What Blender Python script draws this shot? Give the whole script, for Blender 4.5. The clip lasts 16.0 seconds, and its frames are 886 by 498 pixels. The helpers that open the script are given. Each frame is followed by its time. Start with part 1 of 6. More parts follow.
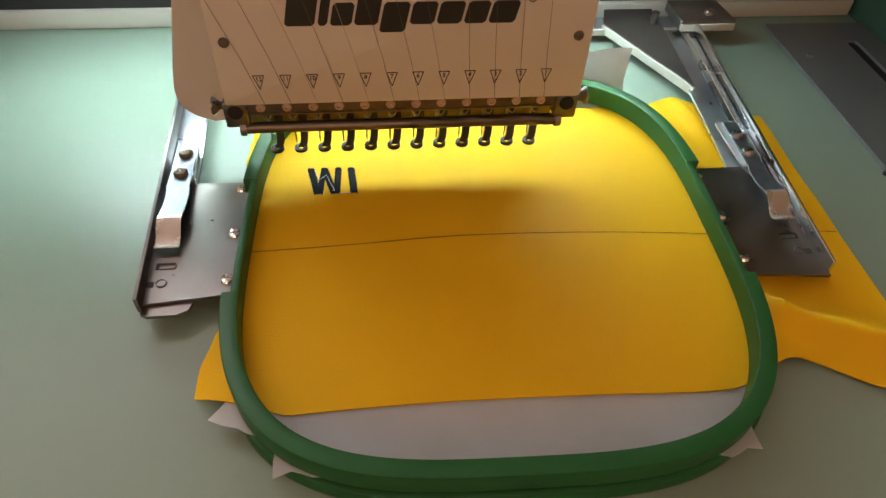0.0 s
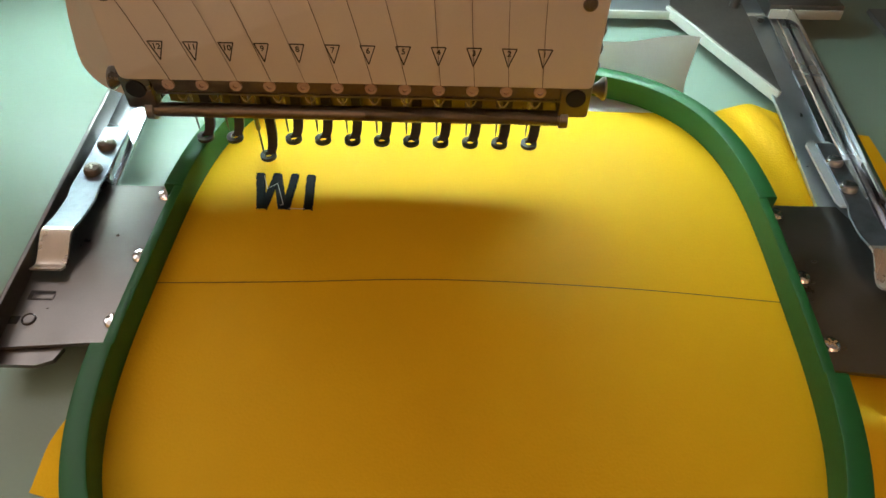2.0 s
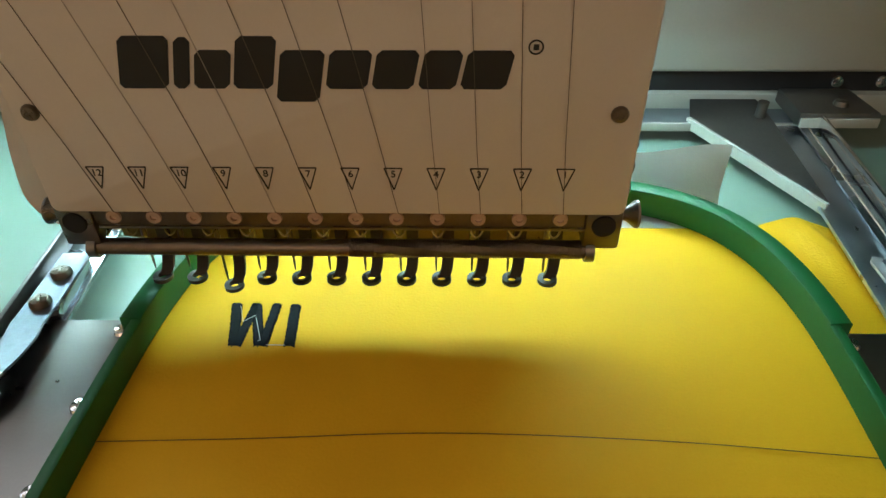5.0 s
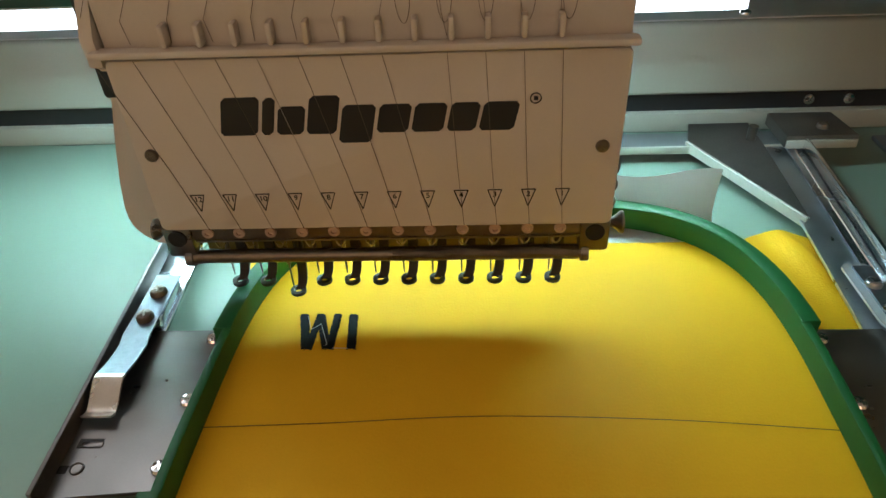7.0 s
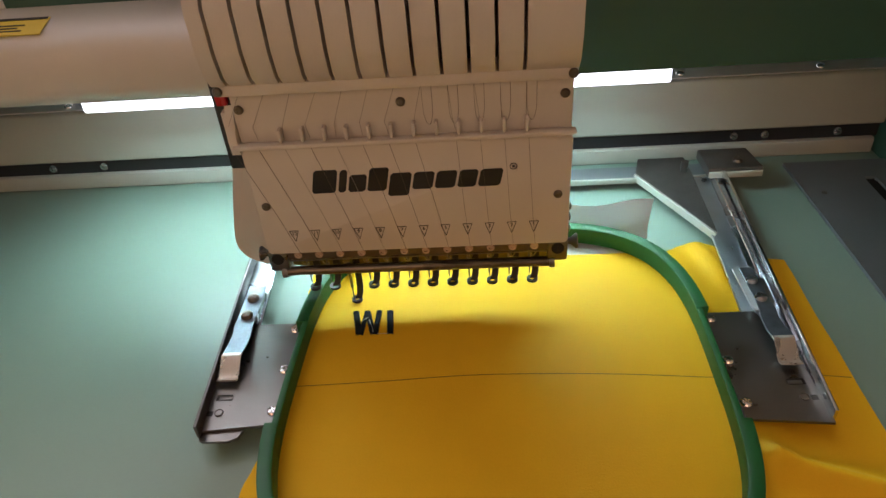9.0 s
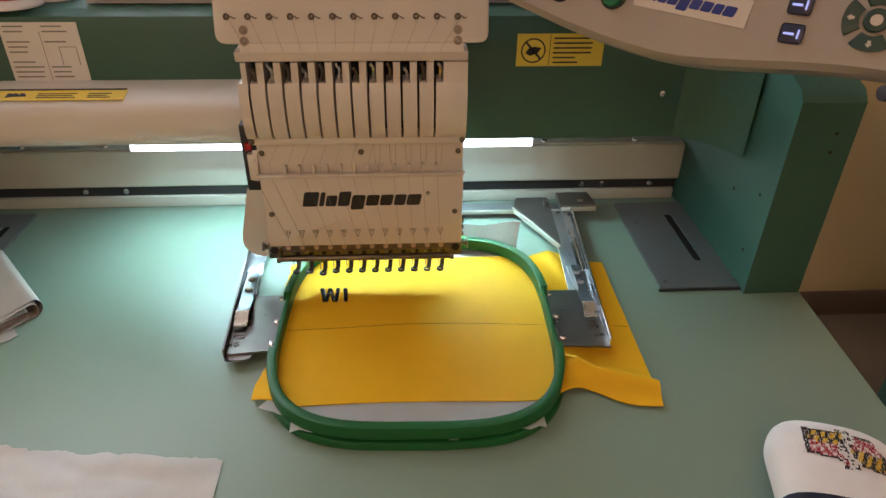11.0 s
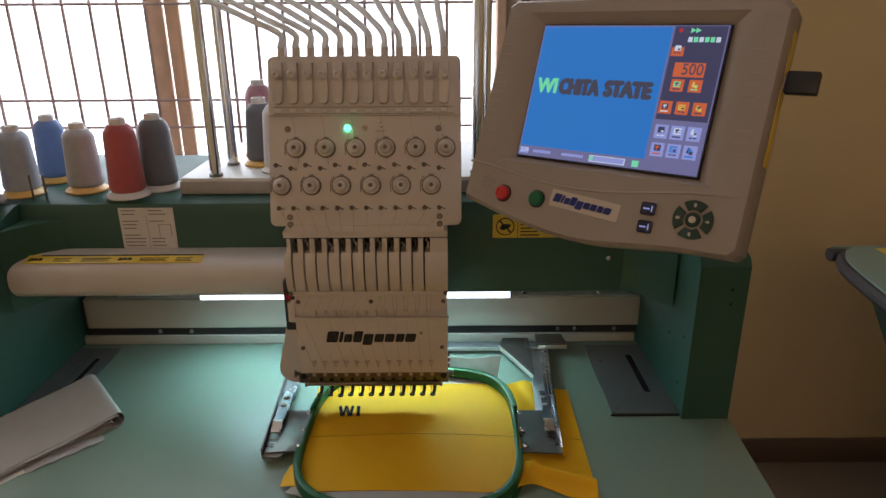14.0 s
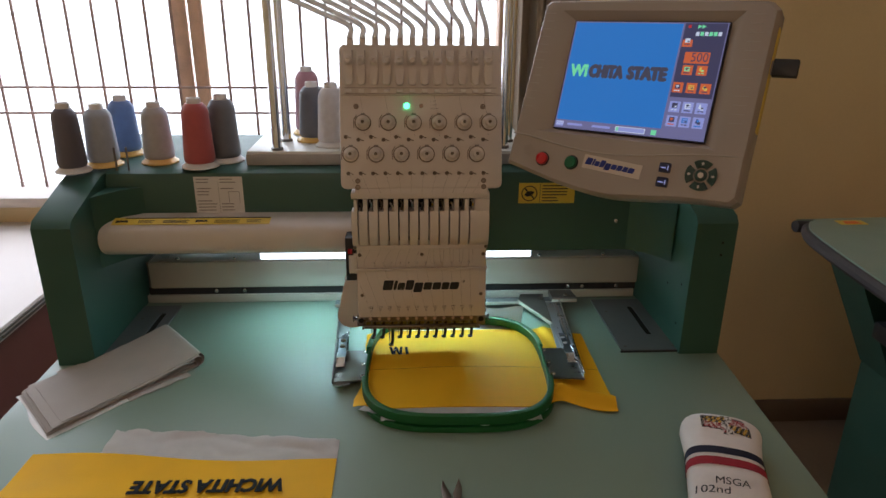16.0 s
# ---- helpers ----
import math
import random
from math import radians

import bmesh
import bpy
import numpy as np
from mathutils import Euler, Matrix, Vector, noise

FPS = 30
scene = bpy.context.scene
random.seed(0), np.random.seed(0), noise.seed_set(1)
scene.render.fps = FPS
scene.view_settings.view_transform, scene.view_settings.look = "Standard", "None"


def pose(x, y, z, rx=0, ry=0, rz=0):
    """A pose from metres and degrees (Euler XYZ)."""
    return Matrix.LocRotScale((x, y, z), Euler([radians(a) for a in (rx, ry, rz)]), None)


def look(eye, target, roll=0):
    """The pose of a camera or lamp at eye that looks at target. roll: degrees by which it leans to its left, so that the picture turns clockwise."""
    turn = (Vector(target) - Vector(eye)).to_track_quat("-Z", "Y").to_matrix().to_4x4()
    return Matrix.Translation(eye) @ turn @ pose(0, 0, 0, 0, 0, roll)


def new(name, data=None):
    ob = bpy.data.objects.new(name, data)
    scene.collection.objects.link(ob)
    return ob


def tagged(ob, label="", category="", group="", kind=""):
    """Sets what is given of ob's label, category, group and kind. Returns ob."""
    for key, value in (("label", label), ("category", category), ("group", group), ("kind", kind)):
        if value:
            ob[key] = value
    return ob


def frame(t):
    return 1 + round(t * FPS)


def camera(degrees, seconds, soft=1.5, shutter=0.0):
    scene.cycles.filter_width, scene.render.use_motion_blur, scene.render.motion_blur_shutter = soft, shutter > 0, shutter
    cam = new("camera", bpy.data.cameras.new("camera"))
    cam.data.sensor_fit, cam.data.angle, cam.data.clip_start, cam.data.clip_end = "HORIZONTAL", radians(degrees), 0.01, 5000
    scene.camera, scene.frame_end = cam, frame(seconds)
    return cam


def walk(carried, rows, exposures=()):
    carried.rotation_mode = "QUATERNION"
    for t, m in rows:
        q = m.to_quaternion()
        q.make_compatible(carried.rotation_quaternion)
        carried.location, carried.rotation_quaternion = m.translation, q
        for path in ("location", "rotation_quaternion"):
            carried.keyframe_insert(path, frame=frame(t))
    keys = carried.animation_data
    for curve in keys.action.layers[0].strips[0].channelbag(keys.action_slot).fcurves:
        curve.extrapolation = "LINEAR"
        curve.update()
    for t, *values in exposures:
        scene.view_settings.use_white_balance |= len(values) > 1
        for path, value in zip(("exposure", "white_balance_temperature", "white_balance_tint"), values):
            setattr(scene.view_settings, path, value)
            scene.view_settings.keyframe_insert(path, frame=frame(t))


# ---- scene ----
cam = camera(66.66, 16.0, soft=1.5)
ROWS = [
    (0.0, -0.0192, -0.3542, 1.1039, 43.33, -1.92, -5.62),
    (0.5, 0.0249, -0.3327, 1.0916, 42.33, -2.25, 2.47),
    (1.0, 0.0339, -0.2978, 1.0725, 41.43, -1.88, 2.36),
    (1.5, 0.0364, -0.2816, 1.0641, 41.96, -0.31, 1.53),
    (2.0, 0.0412, -0.2694, 1.0485, 41.68, -0.75, 1.14),
    (2.5, 0.0505, -0.2723, 1.0469, 42.74, -0.21, 3.10),
    (3.0, 0.0462, -0.2581, 1.0312, 42.79, 0.15, 2.95),
    (3.5, 0.0450, -0.2308, 1.0165, 45.69, -0.14, 2.19),
    (4.0, 0.0415, -0.2226, 1.0157, 51.72, -0.96, 2.50),
    (4.2, 0.0418, -0.2199, 1.0156, 52.22, -0.77, 2.22),
    (6.3, 0.0448, -0.2196, 1.0131, 52.16, 1.94, 1.10),
    (6.5, 0.0442, -0.2363, 1.0213, 53.34, 2.12, 1.30),
    (7.0, 0.0410, -0.2731, 1.0535, 52.94, 2.19, 1.47),
    (7.5, 0.0449, -0.3107, 1.0728, 53.17, 2.25, 2.31),
    (8.0, 0.0521, -0.3310, 1.0827, 54.12, 2.32, 2.34),
    (8.5, 0.0506, -0.3542, 1.1004, 53.30, 1.80, 2.76),
    (9.0, 0.0446, -0.3930, 1.1548, 53.02, 3.77, 1.16),
    (9.2, 0.0335, -0.4125, 1.1714, 52.83, 2.96, -1.52),
    (11.3, 0.0478, -0.6915, 1.2838, 59.66, -0.65, -3.36),
    (11.5, 0.0517, -0.7210, 1.2928, 61.52, -0.48, -2.78),
    (12.0, 0.0507, -0.7711, 1.3146, 65.13, -0.55, -2.63),
    (12.5, 0.0706, -0.8103, 1.3391, 67.70, -0.62, -3.18),
    (13.0, 0.0853, -0.8351, 1.3523, 70.76, -0.38, -2.02),
    (13.5, 0.0957, -0.8391, 1.3615, 72.66, -0.70, -2.96),
    (14.0, 0.0970, -0.8532, 1.3652, 69.92, 0.32, -0.22),
    (14.5, 0.0770, -0.8745, 1.3665, 68.38, 0.69, 0.24),
    (15.0, 0.0505, -0.9240, 1.3651, 68.24, 0.21, -2.08),
    (15.5, 0.0070, -0.9907, 1.3684, 69.48, -0.13, -2.64),
    (16.0, -0.0224, -1.0254, 1.3683, 69.61, -0.48, -3.01),
]
EXPOSURES = [(0.0, 0.32, 6700, 27), (1.0, 0.24, 6600, 22), (3.5, 0.08, 6450, 16), (4.2, 0.00, 6050, 9), (6.5, 0.06, 5700, 7), (7.5, 0.06, 5950, 13), (9.2, 0.18, 6050, 20), (11.3, 0.58, 5800, 14),
             (12.5, 0.48, 5700, 13), (13.0, 0.17, 5700, 12), (13.5, -0.38, 5700, 12), (14.2, -0.28, 5700, 12), (15.0, 0.12, 5700, 12), (15.5, -0.14, 5700, 12), (16.0, -0.40, 5700, 12)]
walk(cam, [(t, pose(x, y, z, rx, ry, rz)) for t, x, y, z, rx, ry, rz in ROWS], EXPOSURES)

# the hoop's slow drift on its carriage: seconds, x, y
DRIFT = [
    (0.0, -0.0085, 0.0022),
    (0.5, -0.0080, -0.0020),
    (1.0, -0.0065, -0.0052),
    (1.5, -0.0050, -0.0055),
    (2.0, -0.0010, -0.0048),
    (2.5, 0.0004, -0.0005),
    (3.0, 0.0008, 0.0028),
    (3.5, 0.0012, 0.0067),
    (4.0, 0.0007, 0.0101),
    (4.2, 0.0004, 0.0089),
    (6.3, 0.0042, -0.0039),
    (6.5, 0.0050, -0.0061),
    (7.0, 0.0057, -0.0052),
    (7.5, 0.0051, -0.0059),
    (8.0, 0.0039, -0.0062),
    (8.5, 0.0030, -0.0074),
    (9.0, 0.0022, -0.0077),
    (9.2, 0.0035, -0.0078),
    (11.3, 0.0006, -0.0084),
    (11.5, 0.0004, -0.0084),
    (12.0, -0.0002, -0.0082),
    (12.5, -0.0001, -0.0072),
    (13.0, 0.0016, -0.0066),
    (13.5, 0.0021, -0.0050),
    (14.0, 0.0020, -0.0018),
    (14.5, 0.0012, -0.0014),
    (15.0, 0.0028, -0.0016),
    (15.5, 0.0026, -0.0026),
    (16.0, 0.0011, -0.0024),
]

# ---- world and large lights ----
world = bpy.data.worlds.new("world")
scene.world = world
world.use_nodes = True
wn = world.node_tree
sky = wn.nodes.new("ShaderNodeTexSky")
sky.sky_type, sky.sun_disc = "NISHITA", False
sky.sun_elevation, sky.sun_rotation = radians(38), radians(-25)
wn.links.new(sky.outputs[0], wn.nodes["Background"].inputs[0])
wn.nodes["Background"].inputs[1].default_value = 0.12


def area_lamp(name, m, sx, sy, watts, colour, spread=180):
    data = bpy.data.lights.new(name, "AREA")
    data.shape, data.size, data.size_y, data.energy, data.color = "RECTANGLE", sx, sy, watts, colour
    data.spread = radians(spread)
    ob = new(name, data)
    ob.matrix_world = m
    return ob


sun_data = bpy.data.lights.new("sun", "SUN")
sun_data.energy, sun_data.angle, sun_data.color = 2.0, radians(0.5), (1.0, 0.95, 0.88)
new("sun", sun_data).matrix_world = look((-3, -6, 8), (0, 1.0, 0.0))
area_lamp("window_daylight", look((-0.9, 1.12, 1.75), (-0.7, -0.6, 0.8)), 2.2, 1.7, 27, (0.95, 0.98, 1.0))
# Warm fill added for the front faces; no window is built there
area_lamp("front_fill", look((-0.2, -2.6, 2.35), (0.2, 0.0, 0.8)), 2.0, 0.8, 9.3, (1.0, 0.545, 0.315))
area_lamp("work_light_glow", look((-0.043, 0.1400, 0.9178), (-0.043, 0.045, 0.80)), 0.492, 0.004, 1.32, (0.66, 1.00, 0.95))

# ---- materials ----


def surface(name, base, rough=0.5, metal=0.0, vary=0.10, size=0.05, grain=0.004, bump=0.0, coat=0.0, sheen=0.0, spec=0.5):
    """A plain material with blotches at one scale and grain at another, and a fine relief."""
    m = bpy.data.materials.new(name)
    m.use_nodes = True
    t = m.node_tree
    p = t.nodes["Principled BSDF"]
    tc = t.nodes.new("ShaderNodeTexCoord")
    n1 = t.nodes.new("ShaderNodeTexNoise")
    n1.inputs["Scale"].default_value, n1.inputs["Detail"].default_value = 1 / size, 4
    n2 = t.nodes.new("ShaderNodeTexNoise")
    n2.inputs["Scale"].default_value, n2.inputs["Detail"].default_value = 1 / grain, 3
    t.links.new(tc.outputs["Object"], n1.inputs["Vector"])
    t.links.new(tc.outputs["Object"], n2.inputs["Vector"])
    add = t.nodes.new("ShaderNodeMath")
    add.operation = "MULTIPLY_ADD"
    add.inputs[1].default_value = 0.4
    t.links.new(n2.outputs[0], add.inputs[0])
    t.links.new(n1.outputs[0], add.inputs[2])
    ramp = t.nodes.new("ShaderNodeMapRange")
    ramp.inputs[1].default_value, ramp.inputs[2].default_value = 0.35, 1.05
    ramp.inputs[3].default_value, ramp.inputs[4].default_value = 1 - vary, 1 + vary
    t.links.new(add.outputs[0], ramp.inputs[0])
    mul = t.nodes.new("ShaderNodeVectorMath")
    mul.operation = "SCALE"
    mul.inputs[0].default_value = base
    t.links.new(ramp.outputs[0], mul.inputs["Scale"])
    t.links.new(mul.outputs[0], p.inputs["Base Color"])
    rr = t.nodes.new("ShaderNodeMapRange")
    rr.inputs[1].default_value, rr.inputs[2].default_value = 0.3, 0.7
    rr.inputs[3].default_value, rr.inputs[4].default_value = max(0.02, rough - 0.08), min(1, rough + 0.08)
    t.links.new(n1.outputs[0], rr.inputs[0])
    t.links.new(rr.outputs[0], p.inputs["Roughness"])
    p.inputs["Metallic"].default_value = metal
    p.inputs["Coat Weight"].default_value = coat
    p.inputs["Sheen Weight"].default_value = sheen
    p.inputs["Specular IOR Level"].default_value = spec
    if bump:
        b = t.nodes.new("ShaderNodeBump")
        b.inputs["Strength"].default_value, b.inputs["Distance"].default_value = 0.6, bump
        t.links.new(n2.outputs[0], b.inputs["Height"])
        t.links.new(b.outputs[0], p.inputs["Normal"])
    return m


def glow(name, colour, strength):
    m = bpy.data.materials.new(name)
    m.use_nodes = True
    p = m.node_tree.nodes["Principled BSDF"]
    p.inputs["Base Color"].default_value = (*[0.1 * c for c in colour], 1)
    p.inputs["Roughness"].default_value = 0.3
    p.inputs["Emission Color"].default_value, p.inputs["Emission Strength"].default_value = (*colour, 1), strength
    return m


def thin(m, share):
    """Lets light through a thin pale material: a share of its scattering goes out behind."""
    t = m.node_tree
    p, out = t.nodes["Principled BSDF"], t.nodes["Material Output"]
    tr, mix = t.nodes.new("ShaderNodeBsdfTranslucent"), t.nodes.new("ShaderNodeMixShader")
    t.links.new(p.inputs["Base Color"].links[0].from_socket, tr.inputs["Color"])
    mix.inputs[0].default_value = share
    t.links.new(p.outputs[0], mix.inputs[1])
    t.links.new(tr.outputs[0], mix.inputs[2])
    t.links.new(mix.outputs[0], out.inputs["Surface"])
    return m


LAMINATE = surface("green_laminate", (0.222, 0.302, 0.240), 0.42, vary=0.05, size=0.12, grain=0.0015, bump=0.0001)
GREEN = surface("machine_green_paint", (0.030, 0.088, 0.062), 0.48, vary=0.12, size=0.15, grain=0.0012, bump=0.0002)
IVORY = surface("ivory_plastic", (0.585, 0.53, 0.48), 0.42, vary=0.05, size=0.06, grain=0.0012, bump=0.00005)
IVORY_DARK = surface("ivory_groove", (0.36, 0.32, 0.28), 0.6, vary=0.08, size=0.03)
PANEL = surface("panel_plastic", (0.325, 0.277, 0.238), 0.55, vary=0.05, size=0.08, grain=0.0010, bump=0.0001)
BEAM = surface("cream_beam_paint", (0.46, 0.455, 0.40), 0.4, vary=0.08, size=0.1, grain=0.002)
BADGE = surface("pale_badge", (0.54, 0.47, 0.41), 0.45, vary=0.04)
OFFCUT = surface("dull_backing", (0.50, 0.475, 0.45), 0.9, vary=0.10, size=0.03, grain=0.0012, bump=0.0005)
WHITE = surface("white_enamel", (0.70, 0.70, 0.66), 0.35, vary=0.06, size=0.1)
STEEL = surface("brushed_steel", (0.21, 0.195, 0.18), 0.33, 1.0, vary=0.10, size=0.02, grain=0.0009, bump=0.00002)
BRIGHT_STEEL = surface("zinc_plated_steel", (0.46, 0.47, 0.50), 0.28, 1.0, vary=0.04, size=0.05, grain=0.0012)
GUSSET = surface("dark_gusset_steel", (0.17, 0.155, 0.145), 0.36, 0.85, vary=0.25, size=0.02, grain=0.0012)
CLIP_STEEL = surface("scratched_spring_steel", (0.17, 0.185, 0.21), 0.42, 0.9, vary=0.30, size=0.006, grain=0.0007, bump=0.00002)
PAD_STEEL = surface("dull_zinc_plate", (0.52, 0.53, 0.55), 0.45, 0.6, vary=0.08, size=0.02, grain=0.001)
ARM_STEEL = surface("worn_steel_arm", (0.52, 0.54, 0.58), 0.34, 1.0, vary=0.12, size=0.02, grain=0.001)
# Tan colour stands in for the ivory head reflected in the curl
CURL_REFLECTION = surface("curl_reflection", (0.62, 0.55, 0.48), 0.30, 0.75, vary=0.10, size=0.01, grain=0.001)
CHROME = surface("chrome", (0.80, 0.80, 0.82), 0.12, 1.0, vary=0.05, size=0.02)
DARK_STEEL = surface("dark_steel", (0.17, 0.14, 0.11), 0.36, 0.8, vary=0.25, size=0.01, grain=0.001)
FOOT_STEEL = surface("foot_steel", (0.020, 0.017, 0.013), 0.50, 0.2, vary=0.25, size=0.006, grain=0.001)
SLOT_STEEL = surface("table_plate_steel", (0.22, 0.23, 0.24), 0.48, 0.6, vary=0.15, size=0.05, grain=0.001)
BLACK = surface("black_plastic", (0.018, 0.018, 0.02), 0.45, vary=0.2, size=0.02)
# Near-black colour stands in for the shade inside holes, slots and recesses
HOLE_SHADE = surface("recess_shade", (0.008, 0.008, 0.009), 0.8, vary=0.1)
INK = surface("black_ink", (0.010, 0.010, 0.012), 0.5, vary=0.1, size=0.01)
BRASS = surface("grommet", (0.50, 0.36, 0.28), 0.5, 0.1, vary=0.15, size=0.004)
HOOP_GREEN = surface("hoop_green_plastic", (0.012, 0.108, 0.026), 0.42, spec=0.32, vary=0.12, size=0.04, grain=0.002, bump=0.0001)
YELLOW = surface("yellow_leatherette", (0.80, 0.446, 0.009), 0.62, vary=0.06, size=0.06, grain=0.0012, bump=0.0003, spec=0.10)
BACKING = thin(surface("white_backing", (0.80, 0.80, 0.80), 0.9, vary=0.06, size=0.03, grain=0.0010, bump=0.0004), 0.55)
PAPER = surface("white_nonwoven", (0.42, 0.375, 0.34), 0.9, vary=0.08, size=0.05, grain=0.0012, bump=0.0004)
THREAD_DARK = surface("charcoal_thread", (0.010, 0.013, 0.015), 0.75, vary=0.35, size=0.004, grain=0.0006, bump=0.0003, spec=0.12)
PENCIL = surface("pencil_line", (0.13, 0.075, 0.012), 0.8, vary=0.3, size=0.01)
THREAD_LINE = surface("fine_thread", (0.11, 0.09, 0.075), 0.7, vary=0.1)
WALL = surface("beige_wall_paint", (0.78, 0.62, 0.355), 0.85, vary=0.06, size=0.4, grain=0.01, bump=0.0006)
# Window wood and bars lightened for the bloom of the daylight behind them
WOOD = surface("brown_window_wood", (0.68, 0.47, 0.33), 0.6, vary=0.2, size=0.05)
BARS = surface("bloomed_window_bars", (0.40, 0.29, 0.26), 0.6, vary=0.25, size=0.05)
FLOOR = surface("brown_floor_tile", (0.23, 0.175, 0.135), 0.35, vary=0.15, size=0.3, grain=0.01)
SKIRTING = surface("brown_skirting", (0.155, 0.110, 0.082), 0.5, vary=0.15, size=0.1)
BENCH = surface("red_brown_laminate", (0.15, 0.050, 0.040), 0.5, vary=0.15, size=0.1)
BENCH_TOP = surface("pale_bench_top", (0.62, 0.55, 0.50), 0.5, vary=0.08, size=0.2)
CURTAIN = surface("beige_curtain", (0.36, 0.29, 0.22), 0.9, vary=0.1, size=0.05, grain=0.002, bump=0.0004)
STICKER_Y = surface("yellow_sticker", (0.72, 0.52, 0.05), 0.45, vary=0.06)
STICKER_W = surface("white_sticker", (0.66, 0.63, 0.60), 0.5, vary=0.05)
GREY_INK = surface("grey_print", (0.22, 0.20, 0.19), 0.6, vary=0.1)
ROSE_THREAD = surface("rose_stitching", (0.50, 0.24, 0.26), 0.8, vary=0.2, size=0.004)
TRAY_SHADE = surface("tray_front_shade", (0.38, 0.36, 0.345), 0.5, vary=0.12, size=0.03)
# Olive tint takes in the yellow cloth mirrored in the small metal parts
CLAMP = surface("cloth_tinted_steel", (0.20, 0.17, 0.055), 0.35, 0.7, vary=0.3, size=0.008, grain=0.001)
RED = surface("red_button", (0.45, 0.015, 0.02), 0.3, vary=0.08)
GREEN_BTN = surface("green_button", (0.008, 0.13, 0.055), 0.3, vary=0.08)
KEY_BLUE = surface("dark_key", (0.020, 0.020, 0.055), 0.4, vary=0.1)
KEY_GREEN = surface("dark_green_key", (0.012, 0.040, 0.028), 0.4, vary=0.1)
LOGO_BLUE = surface("blue_print", (0.010, 0.022, 0.19), 0.45, vary=0.06)
RUBBER = surface("rubber_edging", (0.05, 0.045, 0.045), 0.6, vary=0.2)
HOSE = thin(surface("white_hose", (0.80, 0.78, 0.75), 0.5, vary=0.10, size=0.002, grain=0.001), 0.45)
KNIT = surface("white_knit", (0.72, 0.66, 0.63), 0.95, vary=0.05, size=0.02, grain=0.0016, bump=0.0006)
NAVY = surface("navy_knit", (0.012, 0.013, 0.035), 0.9, vary=0.2, size=0.01, grain=0.0016, bump=0.0006)
RED_KNIT = surface("red_knit", (0.30, 0.016, 0.030), 0.9, vary=0.15, size=0.01, grain=0.0016, bump=0.0006)
GOLD_THREAD = surface("gold_thread", (0.62, 0.37, 0.02), 0.6, vary=0.2, size=0.003)
ORANGE_STICKER = surface("orange_sticker", (0.75, 0.16, 0.02), 0.5, vary=0.06)

# ---- building helpers ----
ORG = {}


def thing(name, origin, label, category, group="", kind=""):
    ob = new(name)
    ob.empty_display_size = 0.02
    ob.location = origin
    ORG[ob] = Vector(origin)
    return tagged(ob, label, category, group, kind)


def link_mesh(name, bm, material, smooth=True):
    me = bpy.data.meshes.new(name)
    bmesh.ops.recalc_face_normals(bm, faces=bm.faces)
    if smooth:
        for fc in bm.faces:
            fc.smooth = True
        for e in bm.edges:
            e.smooth = len(e.link_faces) == 2 and e.calc_face_angle(0) < radians(35)
    bm.to_mesh(me)
    bm.free()
    me.materials.append(material)
    return new(name, me)


def part(name, bm, material, parent, label="", smooth=True):
    """bm is in the world's metres; it becomes one mesh under parent."""
    bm.transform(Matrix.Translation(-ORG[parent]))
    ob = link_mesh(name, bm, material, smooth)
    ob.parent = parent
    ORG[ob] = ORG[parent]
    return tagged(ob, label)


def part_at(name, me, place, parent, label="", turn=None):
    """A piece on shared mesh data, at a place of the world."""
    ob = new(name, me)
    ob.parent = parent
    ob.location = Vector(place) - ORG[parent]
    if turn:
        ob.rotation_euler = turn
    ORG[ob] = Vector(place)
    return tagged(ob, label)


def solo(name, bm, material, label, category, kind="", group="", smooth=True):
    ob = link_mesh(name, bm, material, smooth)
    return tagged(ob, label, category, group, kind)


def box(bm, x0, x1, y0, y1, z0, z1, bevel=0.0, segments=2):
    vs = [bm.verts.new((x, y, z)) for x in (x0, x1) for y in (y0, y1) for z in (z0, z1)]
    fs = [bm.faces.new([vs[i] for i in q]) for q in ((0, 1, 3, 2), (4, 6, 7, 5), (0, 4, 5, 1), (2, 3, 7, 6), (0, 2, 6, 4), (1, 5, 7, 3))]
    if bevel:
        es = {e for fc in fs for e in fc.edges}
        bmesh.ops.bevel(bm, geom=list(es), offset=bevel, segments=segments, affect="EDGES", profile=0.5)
    return bm


def boxed(*a, bevel=0.0, segments=2):
    return box(bmesh.new(), *a, bevel=bevel, segments=segments)


def prism(bm, pts, lo, hi, m=None, bevel=0.0):
    """A polygon of (u, v) drawn out from w = lo to w = hi, by the matrix m."""
    m = m or Matrix()
    a = [bm.verts.new(m @ Vector((u, v, lo))) for u, v in pts]
    b = [bm.verts.new(m @ Vector((u, v, hi))) for u, v in pts]
    top = bm.faces.new(b)
    bm.faces.new(a[::-1])
    k = len(pts)
    for i in range(k):
        bm.faces.new((a[i], a[(i + 1) % k], b[(i + 1) % k], b[i]))
    if bevel:
        bmesh.ops.bevel(bm, geom=list(top.edges), offset=bevel, segments=2, affect="EDGES", profile=0.5)
    return bm


def lathe(bm, profile, m=None, n=24, cap=True):
    """profile: (radius, height) from bottom to top, round the axis z of m."""
    m = m or Matrix()
    rings = []
    for r, h in profile:
        rings.append([bm.verts.new(m @ Vector((r * math.cos(2 * math.pi * i / n), r * math.sin(2 * math.pi * i / n), h))) for i in range(n)])
    for a, b in zip(rings, rings[1:]):
        for i in range(n):
            bm.faces.new((a[i], a[(i + 1) % n], b[(i + 1) % n], b[i]))
    if cap:
        bm.faces.new(rings[0][::-1])
        bm.faces.new(rings[-1])
    return bm


